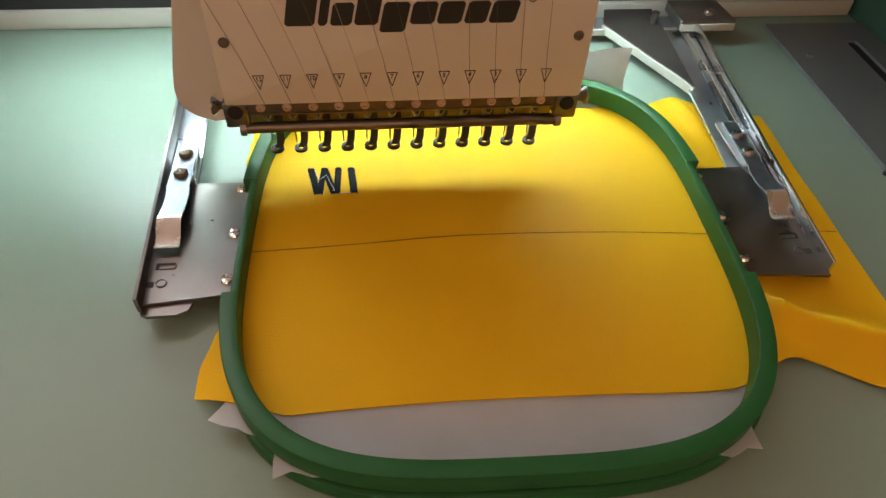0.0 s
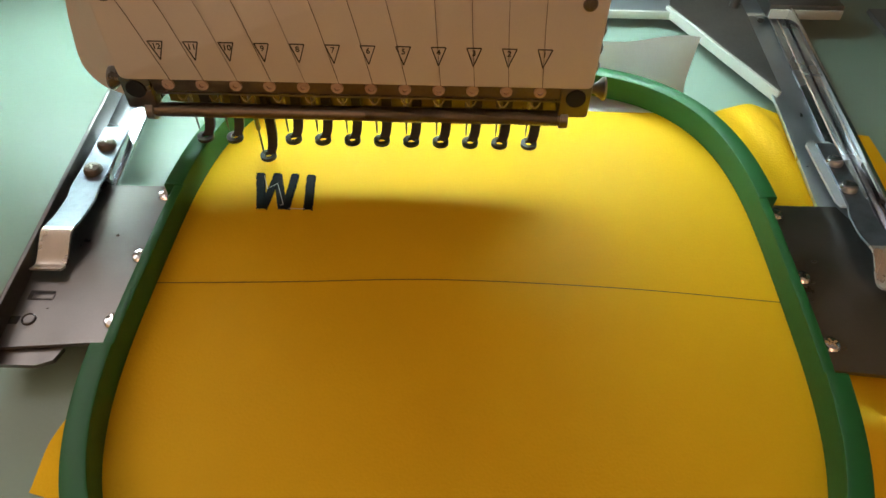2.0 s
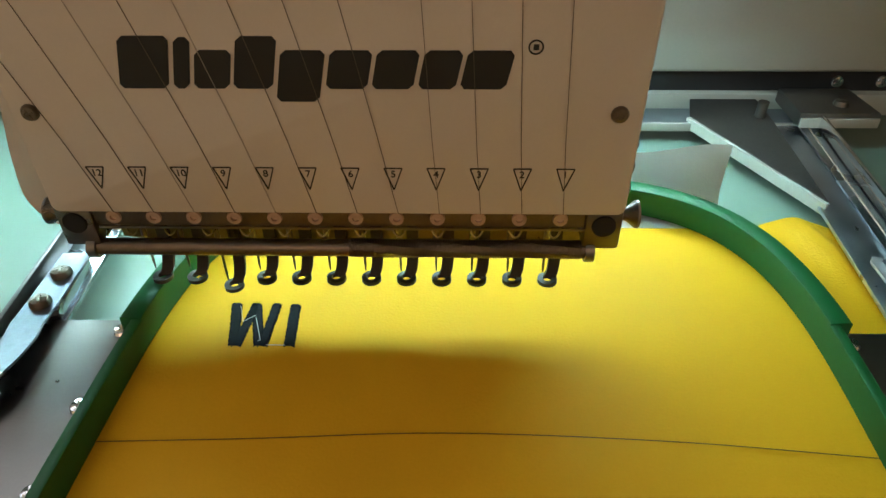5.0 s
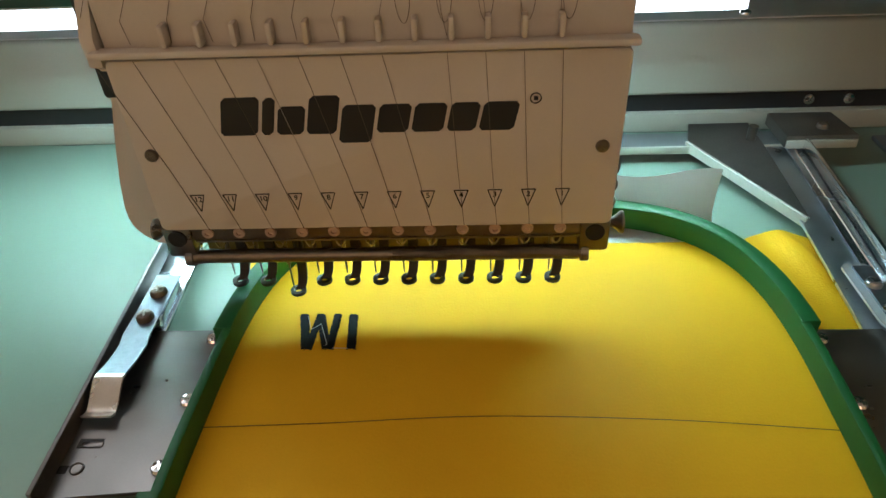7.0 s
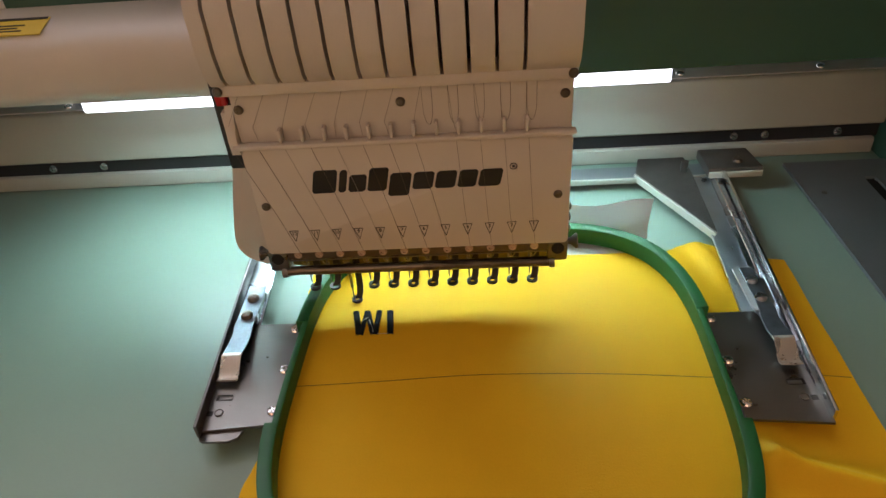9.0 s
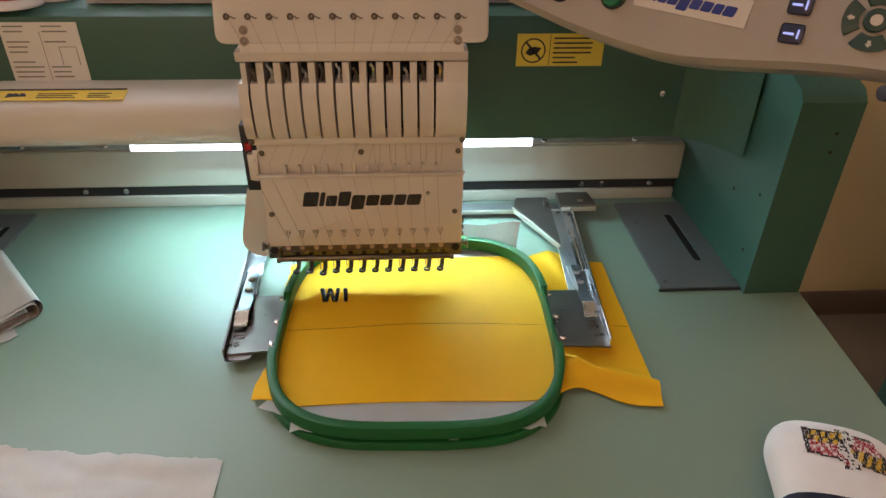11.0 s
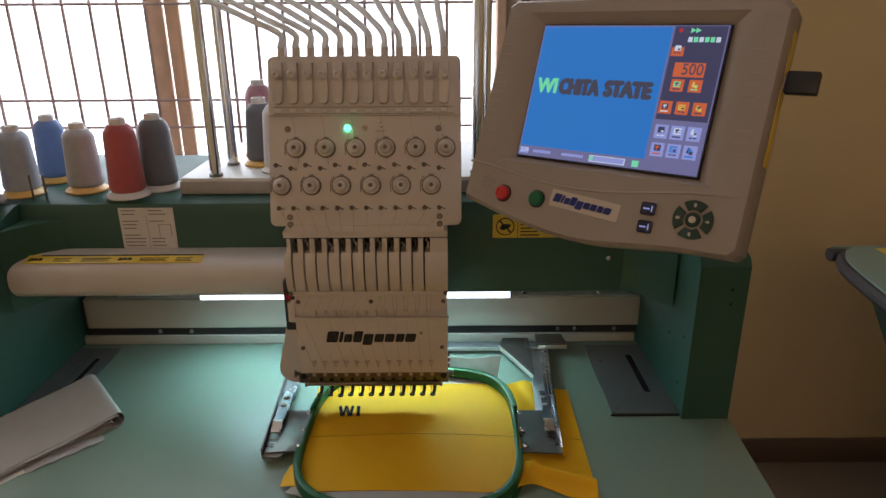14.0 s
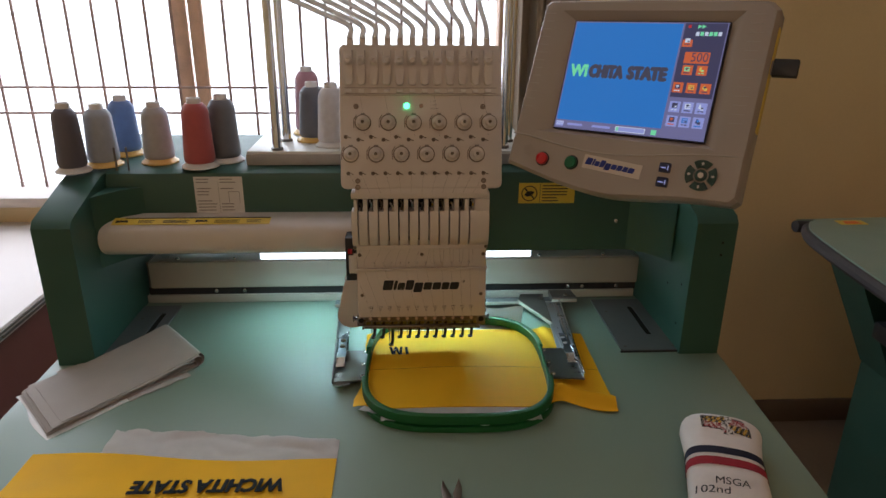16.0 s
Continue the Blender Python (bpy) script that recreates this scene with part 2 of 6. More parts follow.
def tube(bm, pts, r, n=8, radii=None):
    """A round bar along a line of points."""
    pts = [Vector(p) for p in pts]
    rings = []
    side = None
    for i, p in enumerate(pts):
        d = (pts[min(i + 1, len(pts) - 1)] - pts[max(i - 1, 0)]).normalized()
        if side is None:
            side = d.orthogonal().normalized()
        side = (side - side.dot(d) * d).normalized()
        up = d.cross(side)
        rad = radii[i] if radii else r
        rings.append([bm.verts.new(p + rad * (math.cos(2 * math.pi * k / n) * side + math.sin(2 * math.pi * k / n) * up)) for k in range(n)])
    for a, b in zip(rings, rings[1:]):
        for k in range(n):
            bm.faces.new((a[k], a[(k + 1) % n], b[(k + 1) % n], b[k]))
    bm.faces.new(rings[0][::-1])
    bm.faces.new(rings[-1])
    return bm


def curve_points(ctrl, n=16):
    """A smooth line (Catmull-Rom) through control points."""
    c = [Vector(p) for p in ctrl]
    c = [2 * c[0] - c[1]] + c + [2 * c[-1] - c[-2]]
    out = []
    for i in range(1, len(c) - 2):
        for k in range(n):
            t = k / n
            out.append(0.5 * (2 * c[i] + (c[i + 1] - c[i - 1]) * t + (2 * c[i - 1] - 5 * c[i] + 4 * c[i + 1] - c[i + 2]) * t * t + (3 * c[i] - c[i - 1] - 3 * c[i + 1] + c[i + 2]) * t ** 3))
    return out + [c[-2]]


def grid(bm, nu, nv, fn):
    """A sheet of nu by nv cells, fn(u, v) giving each corner for u and v from 0 to 1."""
    v = [[bm.verts.new(fn(i / nu, j / nv)) for j in range(nv + 1)] for i in range(nu + 1)]
    for i in range(nu):
        for j in range(nv):
            bm.faces.new((v[i][j], v[i + 1][j], v[i + 1][j + 1], v[i][j + 1]))
    return bm


def sheet(bm, nu, nv, fn, t):
    """A sheet like grid(), with a thickness t downwards."""
    v = [[bm.verts.new(fn(i / nu, j / nv)) for j in range(nv + 1)] for i in range(nu + 1)]
    w = [[bm.verts.new(p.co - Vector((0, 0, t))) for p in row] for row in v]
    for i in range(nu):
        for j in range(nv):
            bm.faces.new((v[i][j], v[i + 1][j], v[i + 1][j + 1], v[i][j + 1]))
            bm.faces.new((w[i][j], w[i][j + 1], w[i + 1][j + 1], w[i + 1][j]))
    rim = [(i, 0) for i in range(nu)] + [(nu, j) for j in range(nv)] + [(i, nv) for i in range(nu, 0, -1)] + [(0, j) for j in range(nv, 0, -1)]
    for (a, b), (c, d) in zip(rim, rim[1:] + rim[:1]):
        bm.faces.new((v[a][b], w[a][b], w[c][d], v[c][d]))
    return bm


def plane_matrix(origin, right, up):
    r, u = Vector(right).normalized(), Vector(up).normalized()
    w = r.cross(u)
    m = Matrix((r, u, w)).transposed().to_4x4()
    m.translation = origin
    return m


def letters(bm, words, size, m, bold=0.0, slant=0.0, depth=0.0003, align="CENTER", width=None):
    """Words in the built-in font, laid in the plane of m."""
    c = bpy.data.curves.new("words", "FONT")
    c.body, c.size, c.offset, c.shear, c.extrude, c.align_x, c.align_y = words, size, bold * size, slant, depth, align, "CENTER"
    c.resolution_u = 3
    ob = new("words", c)
    bpy.context.view_layer.update()
    me = bpy.data.meshes.new_from_object(ob.evaluated_get(bpy.context.evaluated_depsgraph_get()))
    if width:
        xs = [v.co.x for v in me.vertices]
        m = m @ Matrix.Diagonal((width / (max(xs) - min(xs)), 1, 1, 1))
    me.transform(m)
    bm.from_mesh(me)
    bpy.data.meshes.remove(me)
    bpy.data.objects.remove(ob)
    bpy.data.curves.remove(c)
    return bm


def spell(parent, words, size, m, material, label, thick=0.0, **kw):
    """Words as one part a letter: the pieces of the laid-out words, told apart by their place along the line."""
    bm = letters(bmesh.new(), words, size, Matrix(), **kw)
    todo, islands = set(bm.verts), []
    while todo:
        stack, seen = [todo.pop()], set()
        while stack:
            v = stack.pop()
            seen.add(v)
            for e in v.link_edges:
                w = e.other_vert(v)
                if w in todo:
                    todo.discard(w)
                    stack.append(w)
        islands.append(seen)
    for isl in islands:
        one = bmesh.new()
        for k, (dx, dy) in enumerate(((0, 0), (-thick, 0), (thick, 0), (0, thick * 0.7), (0, -thick * 0.7)) if thick else ((0, 0),)):
            idx = {v: one.verts.new(v.co + Vector((dx, dy, 0.00002 * k))) for v in isl}
            for fc in {fc for v in isl for fc in v.link_faces}:
                one.faces.new([idx[v] for v in fc.verts])
        one.transform(m)
        part("letter", one, material, parent, label)
    bm.free()


# a mark of nine slanted solid blocks, in units of its width
BLOCKS = [(0.0, 0.125, 0, 0.135), (0.138, 0.040, 0, 0.132), (0.190, 0.090, 0, 0.100), (0.290, 0.100, 0, 0.135), (0.402, 0.110, -0.035, 0.100),
          (0.524, 0.105, 0, 0.100), (0.640, 0.105, 0, 0.100), (0.757, 0.095, 0, 0.100), (0.863, 0.115, 0, 0.100)]


def mark(parent, m, width, material, label, depth=0.0004):
    for x, w, y0, y1 in BLOCKS:
        t, c = 0.22, 0.012
        pts = [(x + c, y0), (x + w - c, y0), (x + w, y0 + c), (x + w, y1 - c), (x + w - c, y1), (x + c, y1), (x, y1 - c), (x, y0 + c)]
        part("mark_block", prism(bmesh.new(), [((u + t * v - 0.5) * width, v * width) for u, v in pts], 0, depth, m), material, parent, label)


def screw_mesh(name, r, h, material=None):
    """A pan-head screw with a cross slot cut as a dark inset, its axis along z."""
    bm = bmesh.new()
    lathe(bm, [(r, 0), (r, h * 0.4), (r * 0.8, h * 0.85), (r * 0.35, h), (r * 0.33, h * 0.7)], n=14)
    for a in (0, math.pi / 2):
        prism(bm, [(-r * 0.62, -r * 0.12), (r * 0.62, -r * 0.12), (r * 0.62, r * 0.12), (-r * 0.62, r * 0.12)], h * 0.9, h * 1.03, pose(0, 0, 0, 0, 0, math.degrees(a) + 25))
    ob = link_mesh(name, bm, material or STEEL)
    me = ob.data
    bpy.data.objects.remove(ob)
    return me


FRONT = Euler((radians(90), 0, 0))
LEAN = math.atan2(0.0319, 0.1060)

# ---- the room ----
TOP = 0.80
GROUND = -0.065


def room():
    solo("floor", boxed(-2.6, 2.6, -3.0, 1.2, GROUND - 0.05, GROUND), FLOOR, "brown tiled floor in shadow", "floor", "structure")
    solo("ceiling", boxed(-2.6, 2.6, -3.0, 1.2, 2.8, 2.9), WHITE, "plain white ceiling", "ceiling", "structure")
    bm = bmesh.new()
    box(bm, -2.6, -2.0, 1.0, 1.18, GROUND, 2.8)
    box(bm, -2.0, 0.30, 1.0, 1.18, GROUND, 0.79)
    box(bm, -2.0, 0.30, 1.0, 1.18, 2.6, 2.8)
    box(bm, 0.30, 2.6, 1.0, 1.18, GROUND, 2.8)
    solo("wall_back", bm, WALL, "beige painted wall with a wide barred window", "wall", "structure")
    solo("wall_right", boxed(2.6, 2.75, -3.0, 1.18, GROUND, 2.8), WALL, "beige painted wall", "wall", "structure")
    solo("wall_left", boxed(-2.75, -2.6, -3.0, 1.18, GROUND, 2.8), WALL, "beige painted wall", "wall", "structure")
    solo("wall_front", boxed(-2.75, 2.75, -3.15, -3.0, GROUND, 2.8), WALL, "beige painted wall", "wall", "structure")
    solo("baseboard", boxed(-0.86, 2.598, 0.986, 0.9985, GROUND + 0.0005, 0.024, bevel=0.002), SKIRTING, "dark brown skirting board along the wall", "baseboard", "structure")
    solo("ground", boxed(-40, 40, 1.2, 60, -0.4, -0.3), surface("pale_yard", (0.55, 0.50, 0.45), 0.9, size=2.0), "pale sunlit yard outside the window", "ground", "structure")

    solo("backdrop", boxed(-9, 7, 3.0, 3.05, -0.29, 5.5), glow("bright_haze", (1.0, 0.98, 0.96), 3.4), "overexposed daylight haze outside the window", "backdrop", "structure")
    win = thing("window_1", (-0.85, 1.05, 0.79), "barred window with brown wooden posts, bright daylight outside", "window", kind="structure")
    part("window_sill", boxed(-2.02, 0.32, 0.955, 1.16, 0.775, 0.805, bevel=0.004), BENCH_TOP, win, "pale window sill")
    for x0, x1, y in ((-0.713, -0.669, 1.115), (-0.663, -0.631, 1.115), (-0.629, -0.617, 1.098)):
        part("post", boxed(x0, x1, y, y + 0.014, 0.805, 2.6, bevel=0.002), WOOD, win, "brown wooden window post")
    part("frame", boxed(0.245, 0.30, 1.0, 1.08, 0.805, 2.6, bevel=0.003), WOOD, win, "brown wooden window frame")
    part("frame", boxed(-2.0, -1.95, 1.0, 1.08, 0.805, 2.6, bevel=0.003), WOOD, win, "brown wooden window frame")
    for z in (1.036, 1.112, 1.367, 1.70, 2.1):
        part("cross_bar", tube(bmesh.new(), [(-1.95, 1.075, z), (0.245, 1.075, z)], 0.0038, 8), BARS, win)
    x = -0.927 - 13 * 0.0744
    while x < 0.23:
        if not -0.69 < x < -0.61:
            part("bar", tube(bmesh.new(), [(x, 1.088, 0.805), (x, 1.088, 2.6)], 0.0046, 8), BARS, win)
        x += 0.0744

    cur = thing("curtain", (0.36, 0.93, 0.3), "beige curtain hanging in folds beside the window", "curtain")
    def fold(u, v):
        return Vector((0.262 + 0.20 * u, 0.93 + 0.022 * math.sin(u * 26) + 0.006 * math.sin(u * 61 + v * 2), 0.35 + 2.2 * v))
    part("cloth", grid(bmesh.new(), 60, 8, fold), CURTAIN, cur)

    bench = thing("low_cabinet", (-1.3, 0.5, 0.0), "red-brown cabinet with a pale top beneath the window", "cabinet")
    part("body", boxed(-1.95, -0.885, -0.35, 0.98, GROUND, 0.690), BENCH, bench)
    part("top", boxed(-1.97, -0.868, -0.37, 0.995, 0.690, 0.720, bevel=0.003), BENCH_TOP, bench, "pale cabinet top")
    for z in (0.700, 0.710):
        part("edge_strip", boxed(-0.868, -0.8645, -0.36, 0.98, z - 0.0025, z + 0.0025), STEEL, bench, "pale edging strip")


room()

# ---- the embroidery machine's table and frame ----


MACHINE = thing("embroidery_machine", (0, 0.06, TOP), "green embroidery machine with an ivory twelve-needle head", "embroidery machine")


def machine():
    tab = thing("machine_table", (-0.05, -0.1, 0.0), "pale green laminate table of an embroidery machine", "table")
    pts = [(-0.605, -0.46), (-0.575, -0.49), (0.455, -0.49), (0.485, -0.46), (0.508, -0.03), (0.508, 0.46), (-0.61, 0.46)]
    part("tabletop", prism(bmesh.new(), pts, TOP - 0.03, TOP, bevel=0.002), LAMINATE, tab)
    for x in (-0.52, 0.40):
        part("leg", boxed(x, x + 0.07, -0.30, 0.42, GROUND, TOP - 0.031, bevel=0.004), GREEN, tab, "dark green steel stand leg")
    part("crossbeam", boxed(-0.449, 0.399, 0.16, 0.26, 0.25, 0.37, bevel=0.004), GREEN, tab, "dark green steel crossbeam")

    body = MACHINE
    for x0, x1 in ((-0.594, -0.5352), (0.440, 0.507)):
        side = [(-0.027, TOP), (-0.027, 1.035), (-0.018, 1.046), (0.105, 1.085), (0.45, 1.090), (0.45, TOP)]
        m = Matrix(((0, 0, 1, 0), (1, 0, 0, 0), (0, 1, 0, 0), (0, 0, 0, 1)))
        bm = prism(bmesh.new(), side, x0, x1, m)
        bmesh.ops.bevel(bm, geom=[e for e in bm.edges if len(e.link_faces) == 2 and e.calc_face_angle(0) > 0.2 and min(v.co.z for v in e.verts) > TOP + 0.01], offset=0.004, segments=2, affect="EDGES")
        part("column", bm, GREEN, body, "dark green column")
    prof = [(0.115, 0.9395), (0.115, 1.070), (0.121, 1.084), (0.135, 1.090), (0.44, 1.090), (0.44, 0.9395)]
    part("bridge", prism(bmesh.new(), prof, -0.5345, 0.4365, Matrix(((0, 0, 1, 0), (1, 0, 0, 0), (0, 1, 0, 0), (0, 0, 0, 1)))), GREEN, body, "dark green bridge beam")
    for x0, x1 in ((0.372, 0.4365), (-0.5345, -0.475)):
        s = 1 if x1 > 0 else -1
        xa = x1 if s > 0 else x0
        part("gusset", prism(bmesh.new(), [(xa, 0.116), (xa, 0.05), (xa - s * 0.012, 0.07), (xa - s * 0.03, 0.095), (xa - s * 0.062, 0.116)][::s], 0.940, 1.062), GREEN, body)
    sm = screw_mesh("bolt", 0.0045, 0.003, CHROME)
    for p in ((0.353, 0.115, 0.995), (0.385, 0.115, 0.995)):
        part_at("bolt", sm, p, body, turn=FRONT)
    for y, z in ((-0.006, 0.921), (-0.005, 0.848), (0.05, 0.90)):
        part("bolt_hole", lathe(bmesh.new(), [(0.0022, 0), (0.0020, 0.0005), (0.0004, 0.0004)], plane_matrix((0.4370, y, z), (0, -1, 0), (0, 0, 1)), n=12), HOLE_SHADE, body)
    for z in (0.981, 1.002):
        part("bolt_hole", lathe(bmesh.new(), [(0.0022, 0), (0.0020, 0.0005), (0.0004, 0.0004)], plane_matrix((0.486, -0.027, z), (1, 0, 0), (0, 0, 1)), n=12), HOLE_SHADE, body)
    # left: rounded white cover with a label along its top
    cov = thing("bobbin_cover_tube", (-0.34, 0.085, 0.954), "long white rounded cover with a yellow warning label", "cover")
    pts = curve_points([(0.115, 0.957), (0.080, 0.955), (0.057, 0.964), (0.051, 0.985), (0.057, 1.006), (0.080, 1.015), (0.115, 1.016)], 5)
    prof = [(p.x, p.y) for p in [Vector((q[0], q[1], 0)) for q in pts]]
    bm = bmesh.new()
    rings = []
    for x, k in ((-0.560, 0.70), (-0.557, 0.88), (-0.548, 0.97), (-0.535, 1.0), (-0.10, 1.0)):
        rings.append([bm.verts.new((x, 0.115 - (0.115 - y) * k, 0.9855 + (z - 0.9855) * k)) for y, z in prof])
    for a, b in zip(rings, rings[1:]):
        for i in range(len(prof) - 1):
            bm.faces.new((a[i], a[i + 1], b[i + 1], b[i]))
    bm.faces.new(rings[0])
    bm.faces.new(rings[-1][::-1])
    part("shell", bm, IVORY, cov)
    m = plane_matrix((-0.36, 0.0735, 1.0142), (1, 0, 0), (0, 0.97, 0.24))
    lab = part("label_strip", prism(bmesh.new(), [(-0.154, -0.011), (0.106, -0.011), (0.106, 0.010), (-0.154, 0.010)], 0.0, 0.0008, m), STICKER_Y, cov, "yellow warning label strip")
    bm = bmesh.new()
    prism(bm, [(-0.135, 0.0072), (0.105, 0.0072), (0.105, 0.0098), (-0.135, 0.0098)], 0.0008, 0.0012, m)
    for x in (-0.145, -0.014):
        for dx in (0.0, 0.006, 0.013):
            prism(bm, [(x + dx - 0.004, -0.006 + 0.002 * (dx > 0.003)), (x + dx + 0.004, -0.004), (x + dx + 0.002, 0.001), (x + dx - 0.003, 0.002)], 0.0008, 0.0012, m)
    for r in range(3):
        for x0, wd in ((-0.112, 0.026), (-0.071, 0.042), (0.014, 0.041), (0.067, 0.024)):
            wd -= 0.004 * (r == 1)
            prism(bm, [(x0, -0.007 + r * 0.0035), (x0 + wd, -0.007 + r * 0.0035), (x0 + wd, -0.0058 + r * 0.0035), (x0, -0.0058 + r * 0.0035)], 0.0008, 0.0012, m)
    part("print", bm, INK, lab)
    # stickers on the bridge
    st = thing("safety_notice", (-0.346, 0.1145, 1.046), "white safety notice sticker with small print", "sticker")
    m = plane_matrix((-0.346, 0.1148, 1.046), (1, 0, 0), (0, 0, 1))
    part("sheet", prism(bmesh.new(), [(-0.041, -0.034), (0.041, -0.034), (0.041, 0.034), (-0.041, 0.034)], 0.0, 0.0006, m), STICKER_W, st)
    bm = bmesh.new()
    rng = random.Random(4)
    for col in (-0.037, 0.003):
        for r in range(11):
            if (col > 0 and 4 <= r <= 7) or r in (2, 6):
                continue
            w = 0.033 * rng.uniform(0.55, 1)
            y = 0.029 - r * 0.0055
            prism(bm, [(col, y), (col + w, y), (col + w, y + 0.0016), (col, y + 0.0016)], 0.0006, 0.0009, m)
    for a, b, c, d in ((-0.0005, 0.0, -0.030, 0.024), (0.016, 0.0168, -0.012, 0.008), (0.034, 0.0348, -0.012, 0.008)):
        prism(bm, [(a, c), (b, c), (b, d), (a, d)], 0.0006, 0.0009, m)
    prism(bm, [(0.016, 0.0072), (0.0348, 0.0072), (0.0348, 0.008), (0.016, 0.008)], 0.0006, 0.0009, m)
    part("print", bm, GREY_INK, st)
    wt = thing("warning_sticker", (0.224, 0.1145, 1.047), "yellow warning sticker with a crossed-out hand symbol", "sticker")
    m = plane_matrix((0.224, 0.1148, 1.047), (1, 0, 0), (0, 0, 1))
    part("sheet", prism(bmesh.new(), [(-0.050, -0.018), (0.050, -0.018), (0.050, 0.019), (-0.050, 0.019)], 0.0, 0.0006, m), STICKER_Y, wt)
    bm = bmesh.new()
    n = 28
    for i in range(n):
        a, b = 2 * math.pi * i / n, 2 * math.pi * (i + 1) / n
        prism(bm, [(-0.031 + r * math.cos(q), r * math.sin(q)) for r, q in ((0.0125, a), (0.0125, b), (0.0142, b), (0.0142, a))], 0.0006, 0.0009, m)
    prism(bm, [(-0.041, 0.009), (-0.039, 0.0105), (-0.021, -0.009), (-0.023, -0.0105)], 0.0006, 0.0009, m)
    prism(bm, [(-0.040, -0.003), (-0.034, -0.006), (-0.025, -0.002), (-0.022, 0.003), (-0.030, 0.0045), (-0.037, 0.002)], 0.0006, 0.0009, m)
    prism(bm, [(-0.0125, -0.017), (-0.0118, -0.017), (-0.0118, 0.018), (-0.0125, 0.018)], 0.0006, 0.0009, m)
    for r in range(6):
        w = rng.uniform(0.02, 0.05)
        y = 0.013 - r * 0.0055
        prism(bm, [(-0.008, y), (-0.008 + w, y), (-0.008 + w, y + 0.0018), (-0.008, y + 0.0018)], 0.0006, 0.0009, m)
    part("print", bm, INK, wt)

    tiny = screw_mesh("plate_rivet", 0.0026, 0.0012, STEEL)
    # slotted steel plates in the table beside the columns
    for x0, x1 in ((0.344, 0.446), (-0.5345, -0.462)):
        pl = thing("slide_plate", ((x0 + x1) / 2, 0.08, TOP), "dark steel slotted cover plate screwed to the table", "cover plate", group="slide plates")
        s = x0 + 0.66 * (x1 - x0)
        z0, z1 = TOP + 0.0003, TOP + 0.0035
        bm = bmesh.new()
        prism(bm, [(x0 + 0.004, -0.0165), (x1 - 0.002, -0.0165), (x1 - 0.002, 0.040), (x0, 0.040), (x0, -0.0125)], z0, z1)
        box(bm, x0, s - 0.0055, 0.040, 0.160, z0, z1)
        box(bm, s + 0.0055, x1 - 0.002, 0.040, 0.160, z0, z1)
        box(bm, x0, x1 - 0.002, 0.160, 0.192, z0, z1)
        for e, d in ((0.040, 1), (0.160, -1)):
            for h in (-1, 1):
                prism(bm, [(s + h * 0.0055, e), (s + h * 0.0055, e + d * 0.0055), (s + h * 0.0040, e + d * 0.0018)][::h * d], z0, z1)
        part("plate", bm, SLOT_STEEL, pl)
        part("slot", boxed(s - 0.0055, s + 0.0055, 0.040, 0.160, TOP + 0.0002, TOP + 0.001), HOLE_SHADE, pl, "dark slot")
        part("rim", boxed(x0 - 0.003, x1 + 0.001, -0.0195, -0.0168, TOP + 0.0002, TOP + 0.0025), BLACK, pl)
        for q, y in ((x0 + 0.010, -0.003), (x1 - 0.008, -0.003), (x0 + 0.016, 0.136)):
            part_at("screw", tiny, (q, y, TOP + 0.0034), pl)

    # the cream carriage beam behind the head, and its rails
    bm = boxed(-0.524, 0.441, 0.210, 0.300, 0.8314, 0.8868, bevel=0.003, segments=3)
    beam = thing("carriage_beam", (-0.04, 0.25, 0.81), "long cream carriage beam across the back of the table", "beam")
    part("cover", bm, BEAM, beam)
    # White layer stands in for the LED light on the cream beam's top
    part("lit_beam_top", boxed(-0.522, 0.439, 0.214, 0.298, 0.8869, 0.8880, bevel=0.0003), WHITE, beam, "beam top whitened for the lamp strip's light")
    part("end_cap", boxed(0.4412, 0.4445, 0.212, 0.296, 0.833, 0.8855, bevel=0.001), STEEL, beam)
    part("end_cap", boxed(-0.5275, -0.5242, 0.212, 0.296, 0.833, 0.8855, bevel=0.001), STEEL, beam)
    # Black filler stands in for the shade between beam and rail
    part("gap_shade", boxed(-0.530, 0.4395, 0.2155, 0.290, 0.8165, 0.8312), BLACK, beam, "black filler for the shaded gap under the beam")
    part("rail", boxed(-0.534, 0.4365, 0.210, 0.292, 0.8005, 0.8163, bevel=0.0015), BEAM, beam, "pale aluminium rail")
    for x in (-0.40, -0.345, 0.06, 0.30, 0.33, 0.40):
        part_at("screw", sm, (x, 0.2153, 0.8238), beam, turn=FRONT)
    for x in (-0.47, -0.36, 0.24, 0.37):
        part_at("screw", sm, (x, 0.222, 0.8881), beam)

    # work light below the bridge
    lamp = thing("work_light", (-0.043, 0.143, 0.93), "bright white LED strip below the machine bridge", "lamp")
    part("housing", boxed(-0.300, 0.214, 0.1300, 0.1550, 0.9337, 0.9393, bevel=0.0006), WHITE, lamp)
    # Lip added behind the diffuser to hold its light back from the beam
    part("light_shield", boxed(-0.300, 0.214, 0.1515, 0.1535, 0.9260, 0.9335), WHITE, lamp, "added white lip that keeps strip light off the beam")
    part("diffuser", boxed(-0.291, 0.206, 0.1340, 0.1505, 0.9195, 0.9335, bevel=0.0015), glow("led_diffuser", (0.94, 0.97, 1.0), 3.2), lamp, "glowing LED diffuser")


machine()

# ---- the embroidery head ----
PITCH = 0.015
NEEDLE = 10
FOOT_Z = 0.828


def foot_x(i):
    return (6.5 - i) * PITCH


